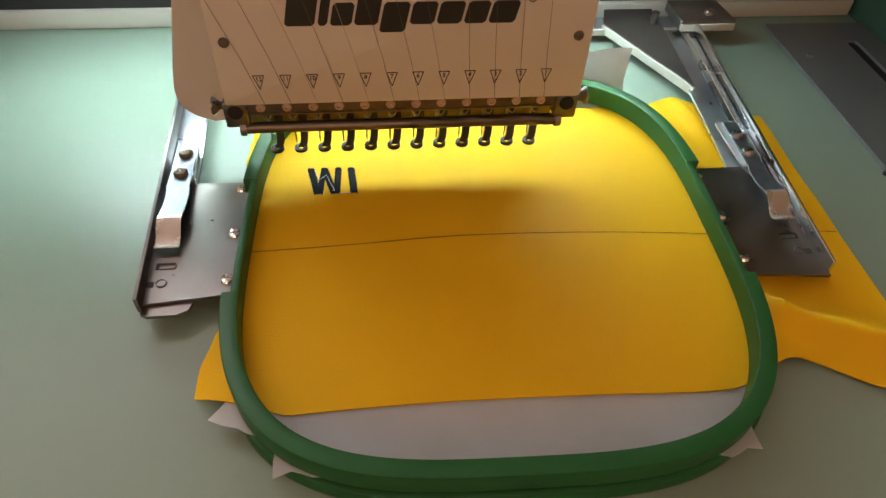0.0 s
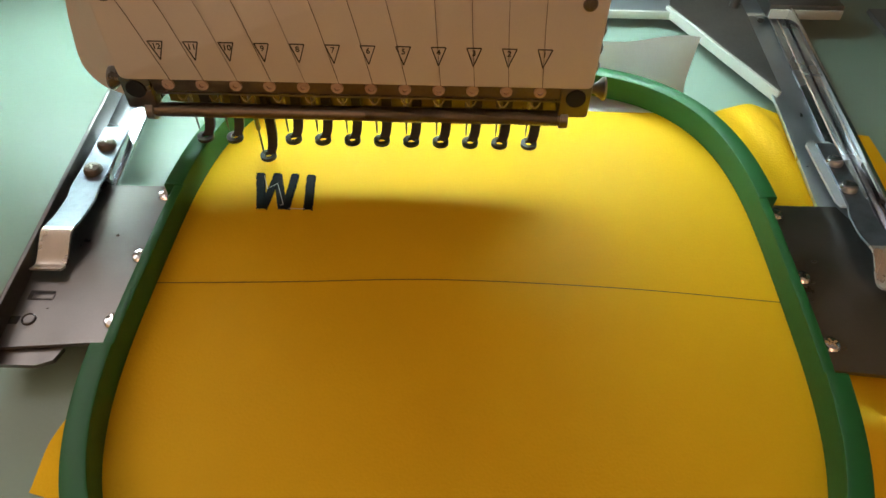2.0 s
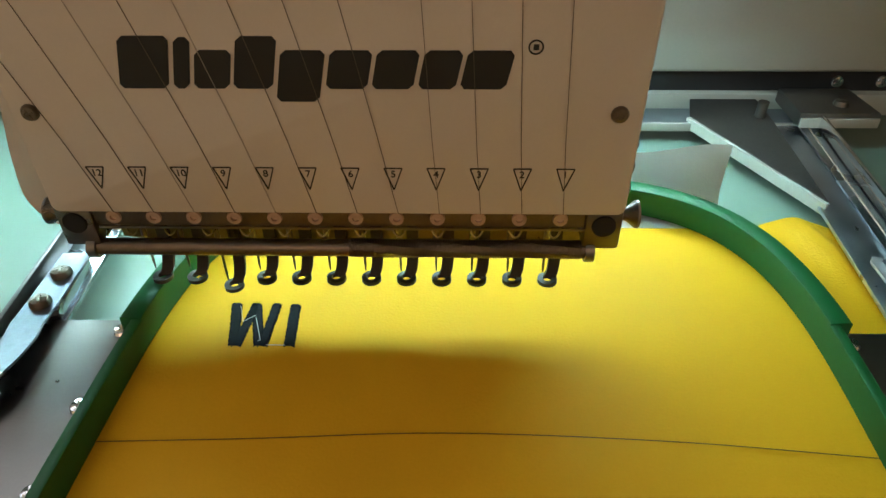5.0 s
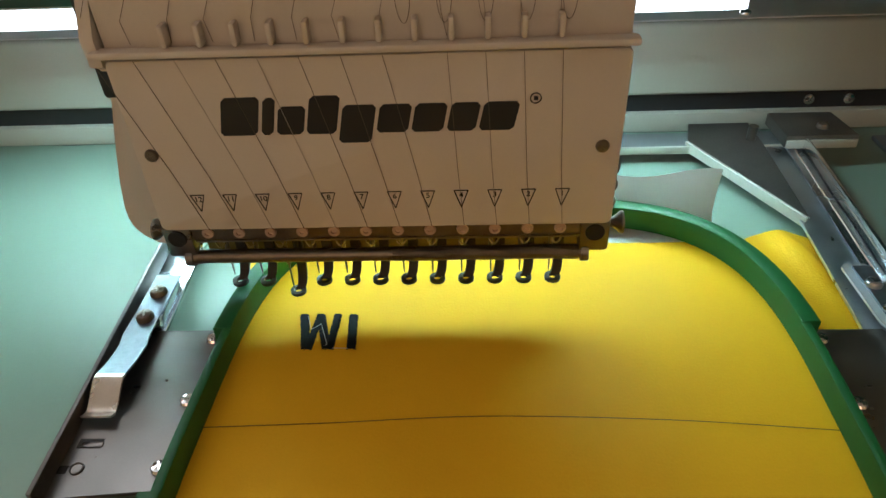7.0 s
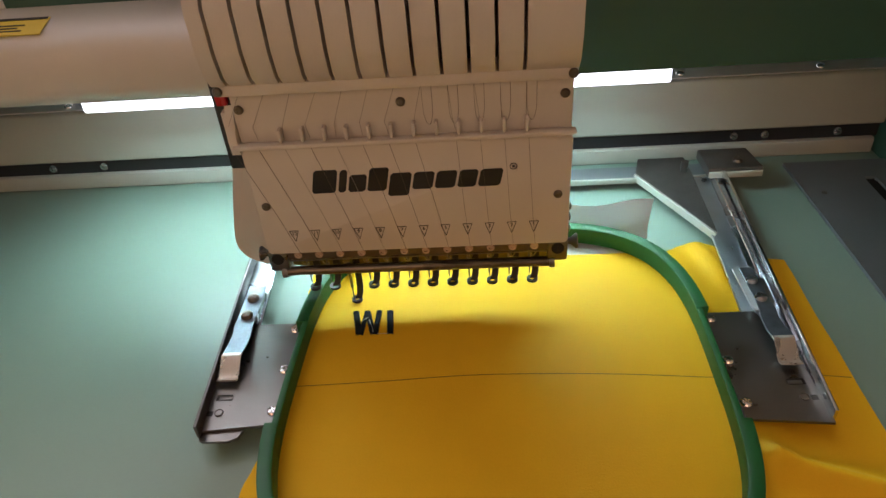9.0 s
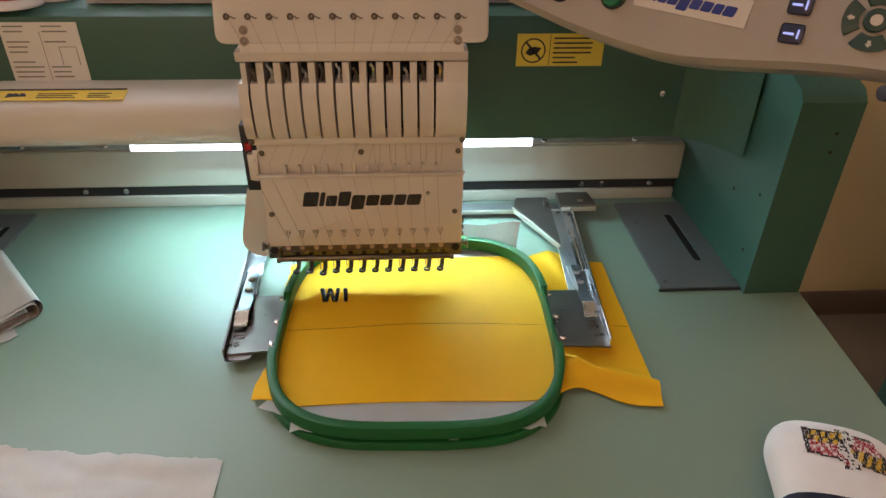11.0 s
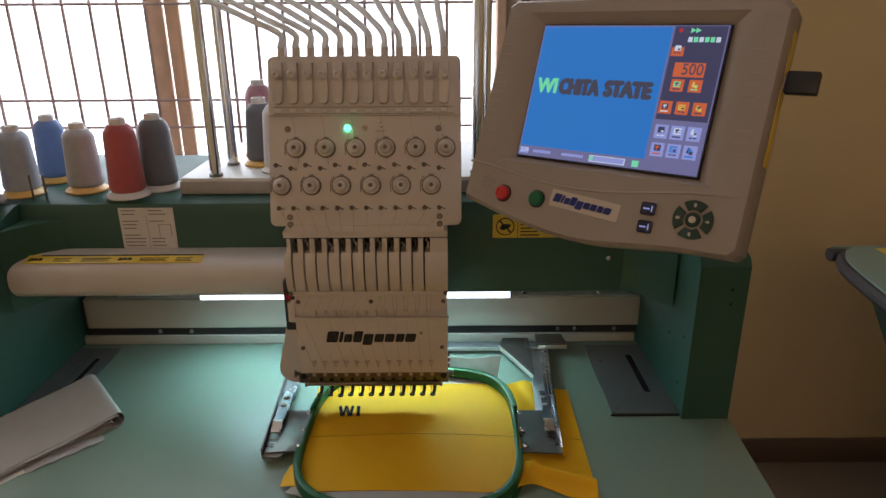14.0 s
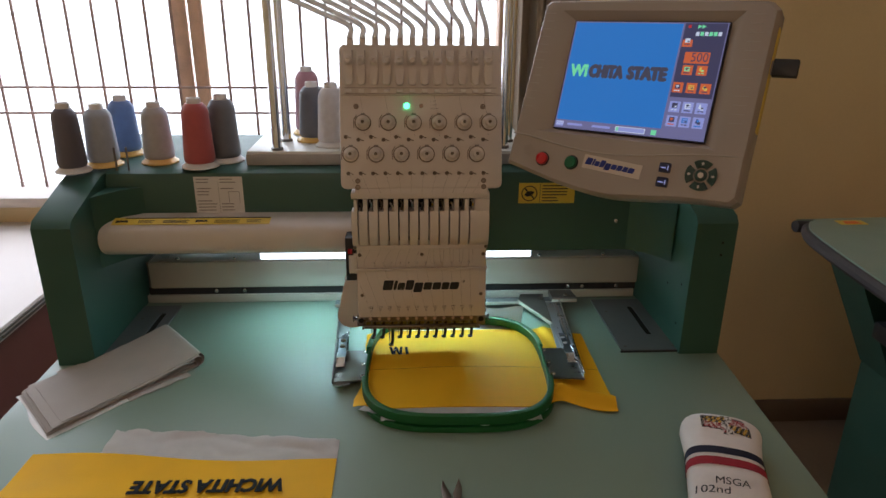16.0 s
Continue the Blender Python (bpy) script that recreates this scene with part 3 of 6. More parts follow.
def head():
    h = MACHINE
    sm = screw_mesh("plate_screw", 0.0030, 0.0022, DARK_STEEL)
    bright = screw_mesh("bright_screw", 0.0020, 0.0016, STEEL)
    wb = bmesh.new()
    lathe(wb, [(0.0040, 0), (0.0040, 0.0006), (0.0031, 0.0006), (0.0031, 0.0001)], n=18)
    wo = link_mesh("screw_washer", wb, DARK_STEEL)
    washer_me = wo.data
    bpy.data.objects.remove(wo)
    # body behind the covers
    part("head_body", boxed(-0.094, 0.094, 0.0225, 0.1145, 0.942, 1.090, bevel=0.004), BLACK, h, "dark casting behind the covers")
    part("head_body", boxed(-0.094, 0.094, 0.040, 0.110, 1.0905, 1.20, bevel=0.004), BLACK, h, "dark casting behind the tension plate")
    part("needle_case", boxed(-0.096, 0.096, 0.006, 0.020, 0.8615, 0.873, bevel=0.002), DARK_STEEL, h, "dark steel needle case")
    # lower plate
    def outline(w, z0, z1, r):
        pts = []
        for cx, cz, a0 in ((w - r, z0 + r, -90), (w - r, z1 - r, 0), (-w + r, z1 - r, 90), (-w + r, z0 + r, 180)):
            for k in range(5):
                a = radians(a0 + 22.5 * k)
                pts.append((cx + r * math.cos(a), cz + r * math.sin(a)))
        return pts
    face = plane_matrix((0, -0.012, 0), (1, 0, 0), (0, 0, 1))
    part("lower_plate", prism(bmesh.new(), outline(0.1045, 0.8745, 0.957, 0.003), 0.0, 0.007, face, bevel=0.0012), IVORY, h, "ivory name plate")
    part("plate_side", boxed(-0.1040, 0.1040, -0.0118, 0.022, 0.8750, 0.958, bevel=0.001), IVORY, h)
    mark(h, plane_matrix((-0.0015, -0.0191, 0.9235), (1, 0, 0), (0, 0, 1)), 0.126, INK, "black printed block")
    rm = bmesh.new()
    n = 20
    fm = plane_matrix((0.0675, -0.0191, 0.9372), (1, 0, 0), (0, 0, 1))
    for i in range(n):
        a, b = 2 * math.pi * i / n, 2 * math.pi * (i + 1) / n
        prism(rm, [(r * math.cos(q), r * math.sin(q)) for r, q in ((0.0019, a), (0.0019, b), (0.0024, b), (0.0024, a))], 0, 0.0003, fm)
    box(rm, 0.0667, 0.0684, -0.0194, -0.0191, 0.9363, 0.9381)
    part("ring_mark", rm, INK, h)
    for x in (-0.0972, 0.0964):
        part_at("screw", sm, (x, -0.0188, 0.9148), h, turn=FRONT)
    # numbered triangles and printed thread lines
    for i in range(1, 13):
        x = 0.0811 - (i - 1) * 0.01489
        fm = plane_matrix((x, -0.0191, 0.8905), (1, 0, 0), (0, 0, 1))
        bm = bmesh.new()
        tri = [(-0.0031, 0.0036), (0.0031, 0.0036), (0, -0.0052)]
        for a, b in zip(tri, tri[1:] + tri[:1]):
            va, vb = Vector(a), Vector(b)
            d = (vb - va).normalized()
            s = Vector((-d.y, d.x)) * 0.00022
            prism(bm, [tuple(va - s), tuple(vb - s), tuple(vb + s), tuple(va + s)], 0, 0.0002, fm)
        letters(bm, str(i), 0.0038, fm @ pose(0, 0.0011, 0), bold=0.01, depth=0.0001)
        part("number_mark", bm, INK, h, "printed triangle with the number %d" % i)
    # strip of clear film with three screws, and the thin ledge
    part("film_strip", boxed(-0.1035, 0.1035, -0.0165, 0.02, 0.9585, 0.9945, bevel=0.001), IVORY, h)
    part("ledge", boxed(-0.1075, 0.1060, -0.0235, -0.0168, 0.9588, 0.9620, bevel=0.0012), IVORY, h, "projecting ivory ledge")
    for i in range(12):
        x = -0.0765 + i * 0.01385
        part("rib", boxed(x - 0.0011, x + 0.0011, -0.0225, -0.0166, 0.9627, 0.9715, bevel=0.0006), IVORY, h)
    for x in (-0.0992, 0.0, 0.0985):
        part_at("screw", sm, (x, -0.0166, 0.984), h, turn=FRONT)
    part("side_wing", prism(bmesh.new(), [(-0.02, 0.955), (0.012, 0.940), (0.012, 0.975), (-0.012, 0.985), (-0.021, 0.966)], -0.1095, -0.1042, Matrix(((0, 0, 1, 0), (1, 0, 0, 0), (0, 1, 0, 0), (0, 0, 0, 1)))), IVORY, h)
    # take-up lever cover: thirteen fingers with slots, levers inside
    # Black block takes the place of the shade behind the fingers
    part("cover_back", boxed(-0.100, 0.100, -0.004, 0.02, 0.995, 1.088), HOLE_SHADE, h, "black block for the shade behind the fingers")
    part("cover_foot", boxed(-0.1075, 0.1045, -0.0250, 0.0, 0.9955, 1.0035, bevel=0.002), IVORY, h)
    slots = [-0.0985 + i * 0.01565 for i in range(12)]
    edges = [-0.1085] + [s for s in slots] + [0.1045]
    for a, b in zip(edges, edges[1:]):
        g0 = 0.0011 if a > -0.108 else 0
        g1 = 0.0011 if b < 0.104 else 0
        x0, x1 = a + g0, b - g1
        bm = bmesh.new()
        prof = [(-0.0255, 1.0030), (-0.031, 1.010), (-0.0345, 1.025), (-0.0345, 1.050), (-0.030, 1.060), (-0.029, 1.0875), (-0.006, 1.0875), (-0.006, 1.0030)]
        mm = Matrix(((0, 0, 1, 0), (1, 0, 0, 0), (0, 1, 0, 0), (0, 0, 0, 1)))
        prism(bm, prof[:5] + [(-0.006, 1.060), (-0.006, 1.0030)], x0, x1, mm)
        xs = x0 + (0.0070 if g0 else 0.004)
        if x1 - xs > 0.001:
            prism(bm, [(-0.030, 1.0598), (-0.029, 1.0790), (-0.006, 1.0790), (-0.006, 1.0598)], xs, x1, mm)
        bmesh.ops.bevel(bm, geom=[e for e in bm.edges if e.calc_face_angle(0) > 0.9 and min(v.co.y for v in e.verts) < -0.02], offset=0.0008, segments=1, affect="EDGES")
        part("finger", bm, IVORY, h)
    part("cover_top", boxed(-0.1085, 0.1045, -0.0295, 0.0, 1.0800, 1.0895, bevel=0.0015), IVORY, h)
    for i, s in enumerate(slots):
        z = 1.062 + (0.004 if i % 3 else 0.0)
        lv = tube(bmesh.new(), curve_points([(s + 0.001, -0.004, 1.012), (s + 0.0025, -0.018, 1.048), (s + 0.0055, -0.026, z + 0.004), (s + 0.003, -0.030, z + 0.012)], 4), 0.0016, 6)
        part("take_up_lever", lv, CHROME if i % 2 else DARK_STEEL, h, "steel take-up lever")
    part_at("screw", sm, (-0.1055, -0.0256, 1.000), h, turn=FRONT)
    part_at("screw", sm, (0.1015, -0.0256, 1.000), h, turn=FRONT)

    # upper plate, leaning back
    ux = Vector((1, 0, 0))
    uv = Vector((0, math.sin(LEAN), math.cos(LEAN)))
    up = plane_matrix((0, -0.0275, 1.108), ux, uv)

    def on(z):
        return (z - 1.108) / math.cos(LEAN)

    def q(x, z, d=0.0):
        return up @ Vector((x, on(z), d))
    o = [(x, on(z)) for x, z in outline(0.1225, 1.097, 1.303, 0.008)]
    part("upper_plate", prism(bmesh.new(), o, -0.018, 0.0, up, bevel=0.0015), IVORY, h, "ivory tension plate")
    part("neck", prism(bmesh.new(), [(-0.102, on(1.0895)), (0.100, on(1.0895)), (0.100, on(1.099)), (-0.102, on(1.099))], -0.02, -0.001, up), IVORY, h)
    part("raised_band", prism(bmesh.new(), [(-0.1215, on(1.231)), (0.1210, on(1.231)), (0.1210, on(1.2985)), (-0.1215, on(1.2985))], 0.0, 0.0035, up, bevel=0.001), IVORY, h)
    # tension knobs in two rows
    kb = bmesh.new()
    lathe(kb, [(0.0100, 0.0), (0.0100, 0.0016), (0.0090, 0.0019), (0.0090, 0.0030), (0.0108, 0.0033), (0.0106, 0.0062), (0.0096, 0.0072), (0.0082, 0.0076), (0.0076, 0.0112), (0.0060, 0.0134), (0.0030, 0.0142), (0.0026, 0.0128)], n=24)
    kbo = link_mesh("tension_knob", kb, IVORY)
    knob_me = kbo.data
    bpy.data.objects.remove(kbo)
    # Spring hook, with a wide dark disc for the shadow round the knob
    gm = bmesh.new()
    lathe(gm, [(0.0126, 0.0), (0.0126, 0.0010), (0.0118, 0.0016), (0.0092, 0.0016)], n=24)
    prism(gm, [(-0.0141, -0.008), (-0.0131, -0.008), (-0.0134, 0.004), (-0.0090, 0.0112), (-0.0098, 0.0120), (-0.0144, 0.0046)], 0, 0.0012)
    gmo = link_mesh("spring_and_shade", gm, DARK_STEEL)
    spring_me = gmo.data
    bpy.data.objects.remove(gmo)
    # Dark centre stands in for the shade in the knob's hole
    cm = bmesh.new()
    lathe(cm, [(0.0026, 0.0), (0.0026, 0.0018), (0.0022, 0.0022), (0.0004, 0.0016)], n=12)
    cmo = link_mesh("knob_centre", cm, DARK_STEEL)
    centre_me = cmo.data
    bpy.data.objects.remove(cmo)
    eye_bm = bmesh.new()
    lathe(eye_bm, [(0.0026, 0.0), (0.0030, 0.0012), (0.0019, 0.0024), (0.0012, 0.0012)], n=12)
    tube(eye_bm, curve_points([(0.0012, 0.0012, 0.0012), (0.0045, -0.0002, 0.0016), (0.0062, -0.0014, 0.0012), (0.0080, -0.0012, 0.0006)], 3), 0.0006, 5)
    eo = link_mesh("thread_guide", eye_bm, DARK_STEEL)
    eye_me = eo.data
    bpy.data.objects.remove(eo)
    tilt = up.to_euler()
    for row, (x0, z) in enumerate(((-0.088, 1.192), (-0.107, 1.1465))):
        for i in range(6):
            x = x0 + i * 0.0382
            k = part_at("tension_knob", knob_me, q(x, z), h, turn=tilt)
            part_at("spring_and_shade", spring_me, q(x, z, 0.0002), h, turn=tilt)
            ob = new("knob_centre", centre_me)
            ob.parent = k
            ob.location = (0, 0, 0.0128)
            tagged(ob, "dark disc for the shaded hole in the knob")
            bm = bmesh.new()
            prism(bm, [(x - 0.003, on(z) + 0.0125), (x + 0.0035, on(z) + 0.0125), (x + 0.0035, on(z) + 0.0143), (x - 0.003, on(z) + 0.0143)], 0.0001, 0.0003, up)
            part("print", bm, GREY_INK, h)
    for i in range(12):
        part_at("thread_guide", eye_me, q(-0.111 + i * 0.01864, 1.119, 0.0), h, turn=tilt)
        part_at("thread_guide", eye_me, q(-0.114 + i * 0.0189, 1.1715 if i % 2 == 0 else 1.1675, 0.0), h, turn=tilt)
    for x, z in ((-0.098, 1.215), (0.0935, 1.215), (-0.097, 1.108), (0.0945, 1.108), (-0.097, 1.099), (0.0945, 1.099)):
        part_at("screw", bright, q(x, z, 0.0002), h, turn=tilt)
        part_at("screw_washer", washer_me, q(x, z, 0.0001), h, turn=tilt)
    led = lathe(bmesh.new(), [(0.0042, 0), (0.0040, 0.0022), (0.0028, 0.0036), (0.0008, 0.0042)], up @ Matrix.Translation((-0.022, on(1.216), 0)), n=16)
    part("indicator_lamp", led, glow("green_led", (0.10, 1.0, 0.28), 9.0), h, "glowing green indicator lamp")
    part("sensor", lathe(bmesh.new(), [(0.0032, 0), (0.0032, 0.0012), (0.0006, 0.0013)], up @ Matrix.Translation((0.0, on(1.216), 0)), n=16), DARK_STEEL, h)
    bm = bmesh.new()
    for k, w in enumerate(("UP", "MID", "DOWN")):
        letters(bm, w, 0.0034, up @ Matrix.Translation((0.0205, on(1.2225 - 0.0052 * k), 0.0001)), depth=0.0001)
        prism(bm, [(0.014, on(1.2218 - 0.0052 * k)), (0.0148, on(1.2218 - 0.0052 * k)), (0.0148, on(1.2230 - 0.0052 * k)), (0.014, on(1.2230 - 0.0052 * k))], 0.0001, 0.0003, up)
    part("print", bm, GREY_INK, h)
    # top rows: pre-tension studs, rollers, guides, and the hose sockets
    stud = bmesh.new()
    lathe(stud, [(0.0070, 0.0), (0.0070, 0.0020), (0.0054, 0.0030), (0.0054, 0.0052), (0.0038, 0.0064), (0.0018, 0.0064), (0.0015, 0.0040)], n=18)
    so = link_mesh("pretension_stud", stud, IVORY)
    stud_me = so.data
    bpy.data.objects.remove(so)
    sk = bmesh.new()
    box(sk, -0.0046, 0.0046, 0.0, 0.0185, -0.006, 0.0022, bevel=0.0012)
    ko = link_mesh("hose_socket", sk, IVORY)
    sock_me = ko.data
    bpy.data.objects.remove(ko)
    lug = bmesh.new()
    prism(lug, [(-0.0066, 0.044), (-0.0058, 0.020), (-0.0066, 0.010), (-0.0066, -0.002), (-0.0048, -0.0062), (0, -0.0078), (0.0048, -0.0062), (0.0066, -0.002), (0.0066, 0.010), (0.0058, 0.020), (0.0066, 0.044)], 0, 0.0062, bevel=0.0012)
    lo = link_mesh("roller_lug", lug, IVORY)
    lug_me = lo.data
    bpy.data.objects.remove(lo)
    for i in range(12):
        x = -0.1085 + i * 0.01905
        part_at("pretension_stud", stud_me, q(x, 1.2785, 0.0098), h, turn=tilt)
        part_at("roller_lug", lug_me, q(x, 1.2515, 0.0035), h, turn=tilt)
        part_at("hose_socket", sock_me, q(-0.1065 + i * 0.01885, 1.2995, -0.008), h, turn=tilt)
        part("guide_block", prism(bmesh.new(), [(x - 0.0045, on(1.2345)), (x + 0.0045, on(1.2345)), (x + 0.0045, on(1.2395)), (x - 0.0045, on(1.2395))], 0.0035, 0.0055, up, bevel=0.0006), STICKER_W, h)
    bar = bmesh.new()
    prism(bar, [(-0.1145, on(1.2325)), (0.114, on(1.2325)), (0.114, on(1.2335)), (-0.1145, on(1.2335))], 0.0035, 0.0048, up)
    prism(bar, [(-0.1145, on(1.2405)), (0.114, on(1.2405)), (0.114, on(1.2415)), (-0.1145, on(1.2415))], 0.0035, 0.0048, up)
    part("guide_rail", bar, IVORY_DARK, h)
    # threads over the plates
    rng = random.Random(7)
    for i in range(12):
        x = 0.0811 - (11 - i) * 0.01489
        th = bmesh.new()
        xt = x - 0.024 + 0.0016 * (i - 1) if i < 8 else x - 0.004
        tube(th, [(x + 0.001, -0.0193, 0.8752), (x - 0.30 * (x - xt), -0.0195, 0.905), (xt, -0.0197, 0.957)], 0.00015, 4)
        if i not in (2, 4):
            part("thread", th, THREAD_LINE, h, "fine dark thread")
        else:
            part("thread", th, IVORY_DARK, h, "fine pale thread")
        th = bmesh.new()
        xs = slots[i]
        tube(th, [(xt, -0.0172, 0.963), (xt + 0.002 * rng.uniform(-1, 1), -0.0172, 0.972), (xs + 0.002, -0.0172, 0.995)], 0.00014, 4)
        if i > 6:
            loop = bmesh.new()
            tube(loop, curve_points([(xs + 0.002, -0.0172, 0.995), (xs + 0.0025, -0.0172, 0.975), (xs + 0.0052, -0.0172, 0.968), (xs + 0.0078, -0.0172, 0.975), (xs + 0.008, -0.0172, 0.995)], 4), 0.00014, 4)
            part("thread_loop", loop, THREAD_LINE, h)
        part("thread", th, THREAD_LINE, h)
        th = bmesh.new()
        kx = -0.111 + i * 0.01864
        tube(th, [q(slots[i] + 0.004, 1.0900, 0.0006), q(kx + 0.002, 1.117, 0.0012)], 0.00014, 4)
        if i % 2:
            up_th = bmesh.new()
            tube(up_th, [q(kx, 1.2325, 0.0012), q(kx + 0.005, 1.205, 0.0012), q(kx + 0.008, 1.172, 0.0012)], 0.00014, 4)
            part("thread", up_th, THREAD_LINE, h)
        part("thread", th, THREAD_LINE, h)

    # needle strip with grommets, clamp rod, end blocks
    part("strip", boxed(-0.1035, 0.1035, -0.0135, -0.003, 0.8648, 0.8742, bevel=0.0008), DARK_STEEL, h, "dark steel needle strip")
    gr = bmesh.new()
    lathe(gr, [(0.0029, 0), (0.0027, 0.0009), (0.0013, 0.0010), (0.0010, -0.0010)], n=16)
    go = link_mesh("grommet", gr, BRASS)
    gr_me = go.data
    bpy.data.objects.remove(go)
    hl = bmesh.new()
    lathe(hl, [(0.0046, 0), (0.0044, 0.0008), (0.0005, 0.0008)], n=18)
    ho = link_mesh("end_hole", hl, HOLE_SHADE)
    hole_me = ho.data
    bpy.data.objects.remove(ho)
    for i in range(1, 13):
        part_at("grommet", gr_me, (0.0823 - (i - 1) * 0.01527, -0.0136, 0.8692), h, "ceramic thread grommet", turn=FRONT)
    for x in (-0.1005, 0.0985):
        part("end_block", boxed(x - 0.007, x + 0.007, -0.0150, 0.006, 0.8560, 0.8738, bevel=0.0015), STEEL, h)
        part_at("end_hole", hole_me, (x, -0.0151, 0.8672), h, turn=FRONT)
    for x, s in ((-0.1075, -1), (0.1055, 1)):
        cone = lathe(bmesh.new(), [(0.0022, 0), (0.0026, 0.003), (0.0055, 0.0065), (0.0055, 0.0075), (0.003, 0.0072)], plane_matrix((x, -0.006, 0.8665), (0, 1, 0), (0, 0, 1)) @ pose(0, 0, 0, 0, 180 if s < 0 else 0, 0), n=16)
        part("side_screw", cone, STEEL, h, "flared steel thumb screw")
    part("clamp_rod", tube(bmesh.new(), [(-0.0965, -0.0125, 0.8542), (0.0940, -0.0125, 0.8542)], 0.0034, 14), DARK_STEEL, h, "round clamp rod")
    part("rod_collar", tube(bmesh.new(), [(-0.0995, -0.0125, 0.8542), (-0.0960, -0.0125, 0.8542)], 0.0048, 14), STEEL, h)
    part("rod_collar", tube(bmesh.new(), [(0.0930, -0.0125, 0.8542), (0.0965, -0.0125, 0.8542)], 0.0048, 14), STEEL, h)
    coil = [(0.002 + 0.090 * k / 1000, -0.0125 + 0.0037 * math.cos(0.9 * k), 0.8542 + 0.0037 * math.sin(0.9 * k)) for k in range(1001)]
    part("rod_spring", tube(bmesh.new(), coil, 0.00022, 4), DARK_STEEL, h, "fine coil spring round the rod")
    cl = bmesh.new()
    box(cl, -0.0024, 0.0024, -0.002, 0.004, -0.003, 0.0032, bevel=0.0006)
    lathe(cl, [(0.0011, 0), (0.0011, 0.003)], pose(0, -0.0018, 0, 90), n=8)
    co = link_mesh("needle_clamp", cl, STEEL)
    clamp_me = co.data
    bpy.data.objects.remove(co)
    for i in range(1, 13):
        part_at("needle_clamp", clamp_me, (foot_x(i) - 0.0015 + 0.0006 * math.sin(i * 2.1), -0.002, 0.8610 + 0.0008 * math.sin(i * 1.7)), h, "small steel needle clamp")
    # Added bar: lower edge shapes the head's shadow, face blocks light in the gaps
    low = curve_points([(-0.0985, 0.8432, 0), (-0.052, 0.8376, 0), (0.0, 0.8356, 0), (0.04, 0.8366, 0), (0.0965, 0.8388, 0)], 5)
    part("shadow_bar", prism(bmesh.new(), [(p.x, p.y) for p in low] + [(0.0965, 0.861), (-0.0985, 0.861)], -0.0118, -0.0090, plane_matrix((0, 0, 0), (1, 0, 0), (0, 0, 1))), CLAMP, h, "added bar that shapes the head's shadow on the fabric")
    part("edge_line", boxed(-0.0925, 0.0935, -0.0142, -0.0136, 0.8640, 0.8650), STEEL, h, "bright lower edge of the needle strip")
    hook = tube(bmesh.new(), curve_points([(-0.0024, -0.004, 0.0060), (-0.0024, -0.007, 0.0010), (0.0, -0.0085, -0.0012), (0.0024, -0.007, 0.0010), (0.0024, -0.004, 0.0060)], 4), 0.00045, 5)
    hko = link_mesh("thread_hook", hook, CLAMP)
    hook_me = hko.data
    bpy.data.objects.remove(hko)
    for i in range(1, 13):
        part_at("thread_hook", hook_me, (foot_x(i) - 0.0010, -0.001, 0.8585), h, "olive wire thread hook")
    # left side cover and the small parts on the sides
    sc = [(-0.1062, 0.9280), (-0.1255, 0.9280), (-0.1285, 0.9250), (-0.1340, 0.9000), (-0.1385, 0.8800), (-0.1422, 0.8640)]
    sc += [(-0.1222 + 0.0205 * math.cos(radians(a)), 0.8585 + 0.0205 * math.sin(radians(a))) for a in range(186, 271, 12)] + [(-0.1062, 0.8380)]
    bm = prism(bmesh.new(), sc, -0.050, -0.018, plane_matrix((0, 0, 0), (1, 0, 0), (0, 0, 1)), bevel=0.0)
    bmesh.ops.bevel(bm, geom=[e for e in bm.edges if max(v.co.y for v in e.verts) < 0.0185], offset=0.0020, segments=2, affect="EDGES")
    part("side_cover", bm, IVORY, h, "rounded ivory side cover")
    part("cutter_box", boxed(-0.124, -0.1062, 0.006, 0.04, 0.930, 1.005, bevel=0.002), BLACK, h, "black side box")
    part("red_tab", boxed(-0.1195, -0.1125, 0.0005, 0.0055, 0.979, 0.987, bevel=0.001), RED, h, "small red tab")
    part("side_bracket", boxed(-0.1185, -0.1085, 0.000, 0.01, 0.945, 0.975, bevel=0.0015), IVORY, h)
    for z in (0.880, 0.889, 0.898):
        part("side_knob", lathe(bmesh.new(), [(0.003, 0), (0.003, 0.002), (0.0012, 0.003)], plane_matrix((0.1046, -0.008, z), (0, 1, 0), (0, 0, 1)), n=12), DARK_STEEL, h)

    # presser feet, needles
    fb = bmesh.new()
    pts = curve_points([(0.0020, 0.002, 0.034), (0.0020, 0.002, 0.021), (0.0020, 0.001, 0.010), (0.0014, -0.001, 0.0035), (0.0002, -0.0026, 0.0008)], 4)
    rings = []
    for p in pts:
        w, d = 0.0024, 0.0011
        rings.append([fb.verts.new((p.x + a * w, p.y + b * d, p.z)) for a, b in ((-1, -1), (1, -1), (1, 1), (-1, 1))])
    for a, b in zip(rings, rings[1:]):
        for k in range(4):
            fb.faces.new((a[k], a[(k + 1) % 4], b[(k + 1) % 4], b[k]))
    fb.faces.new(rings[0])
    fb.faces.new(rings[-1][::-1])
    n = 18
    prof = [(0.0042, -0.0010), (0.0042, 0.0008), (0.0021, 0.0010), (0.0019, -0.0010)]
    loops = [[fb.verts.new((r * math.cos(2 * math.pi * i / n) - 0.0008, r * math.sin(2 * math.pi * i / n) - 0.0040, z)) for r, z in prof] for i in range(n)]
    for i in range(n):
        a, b = loops[i], loops[(i + 1) % n]
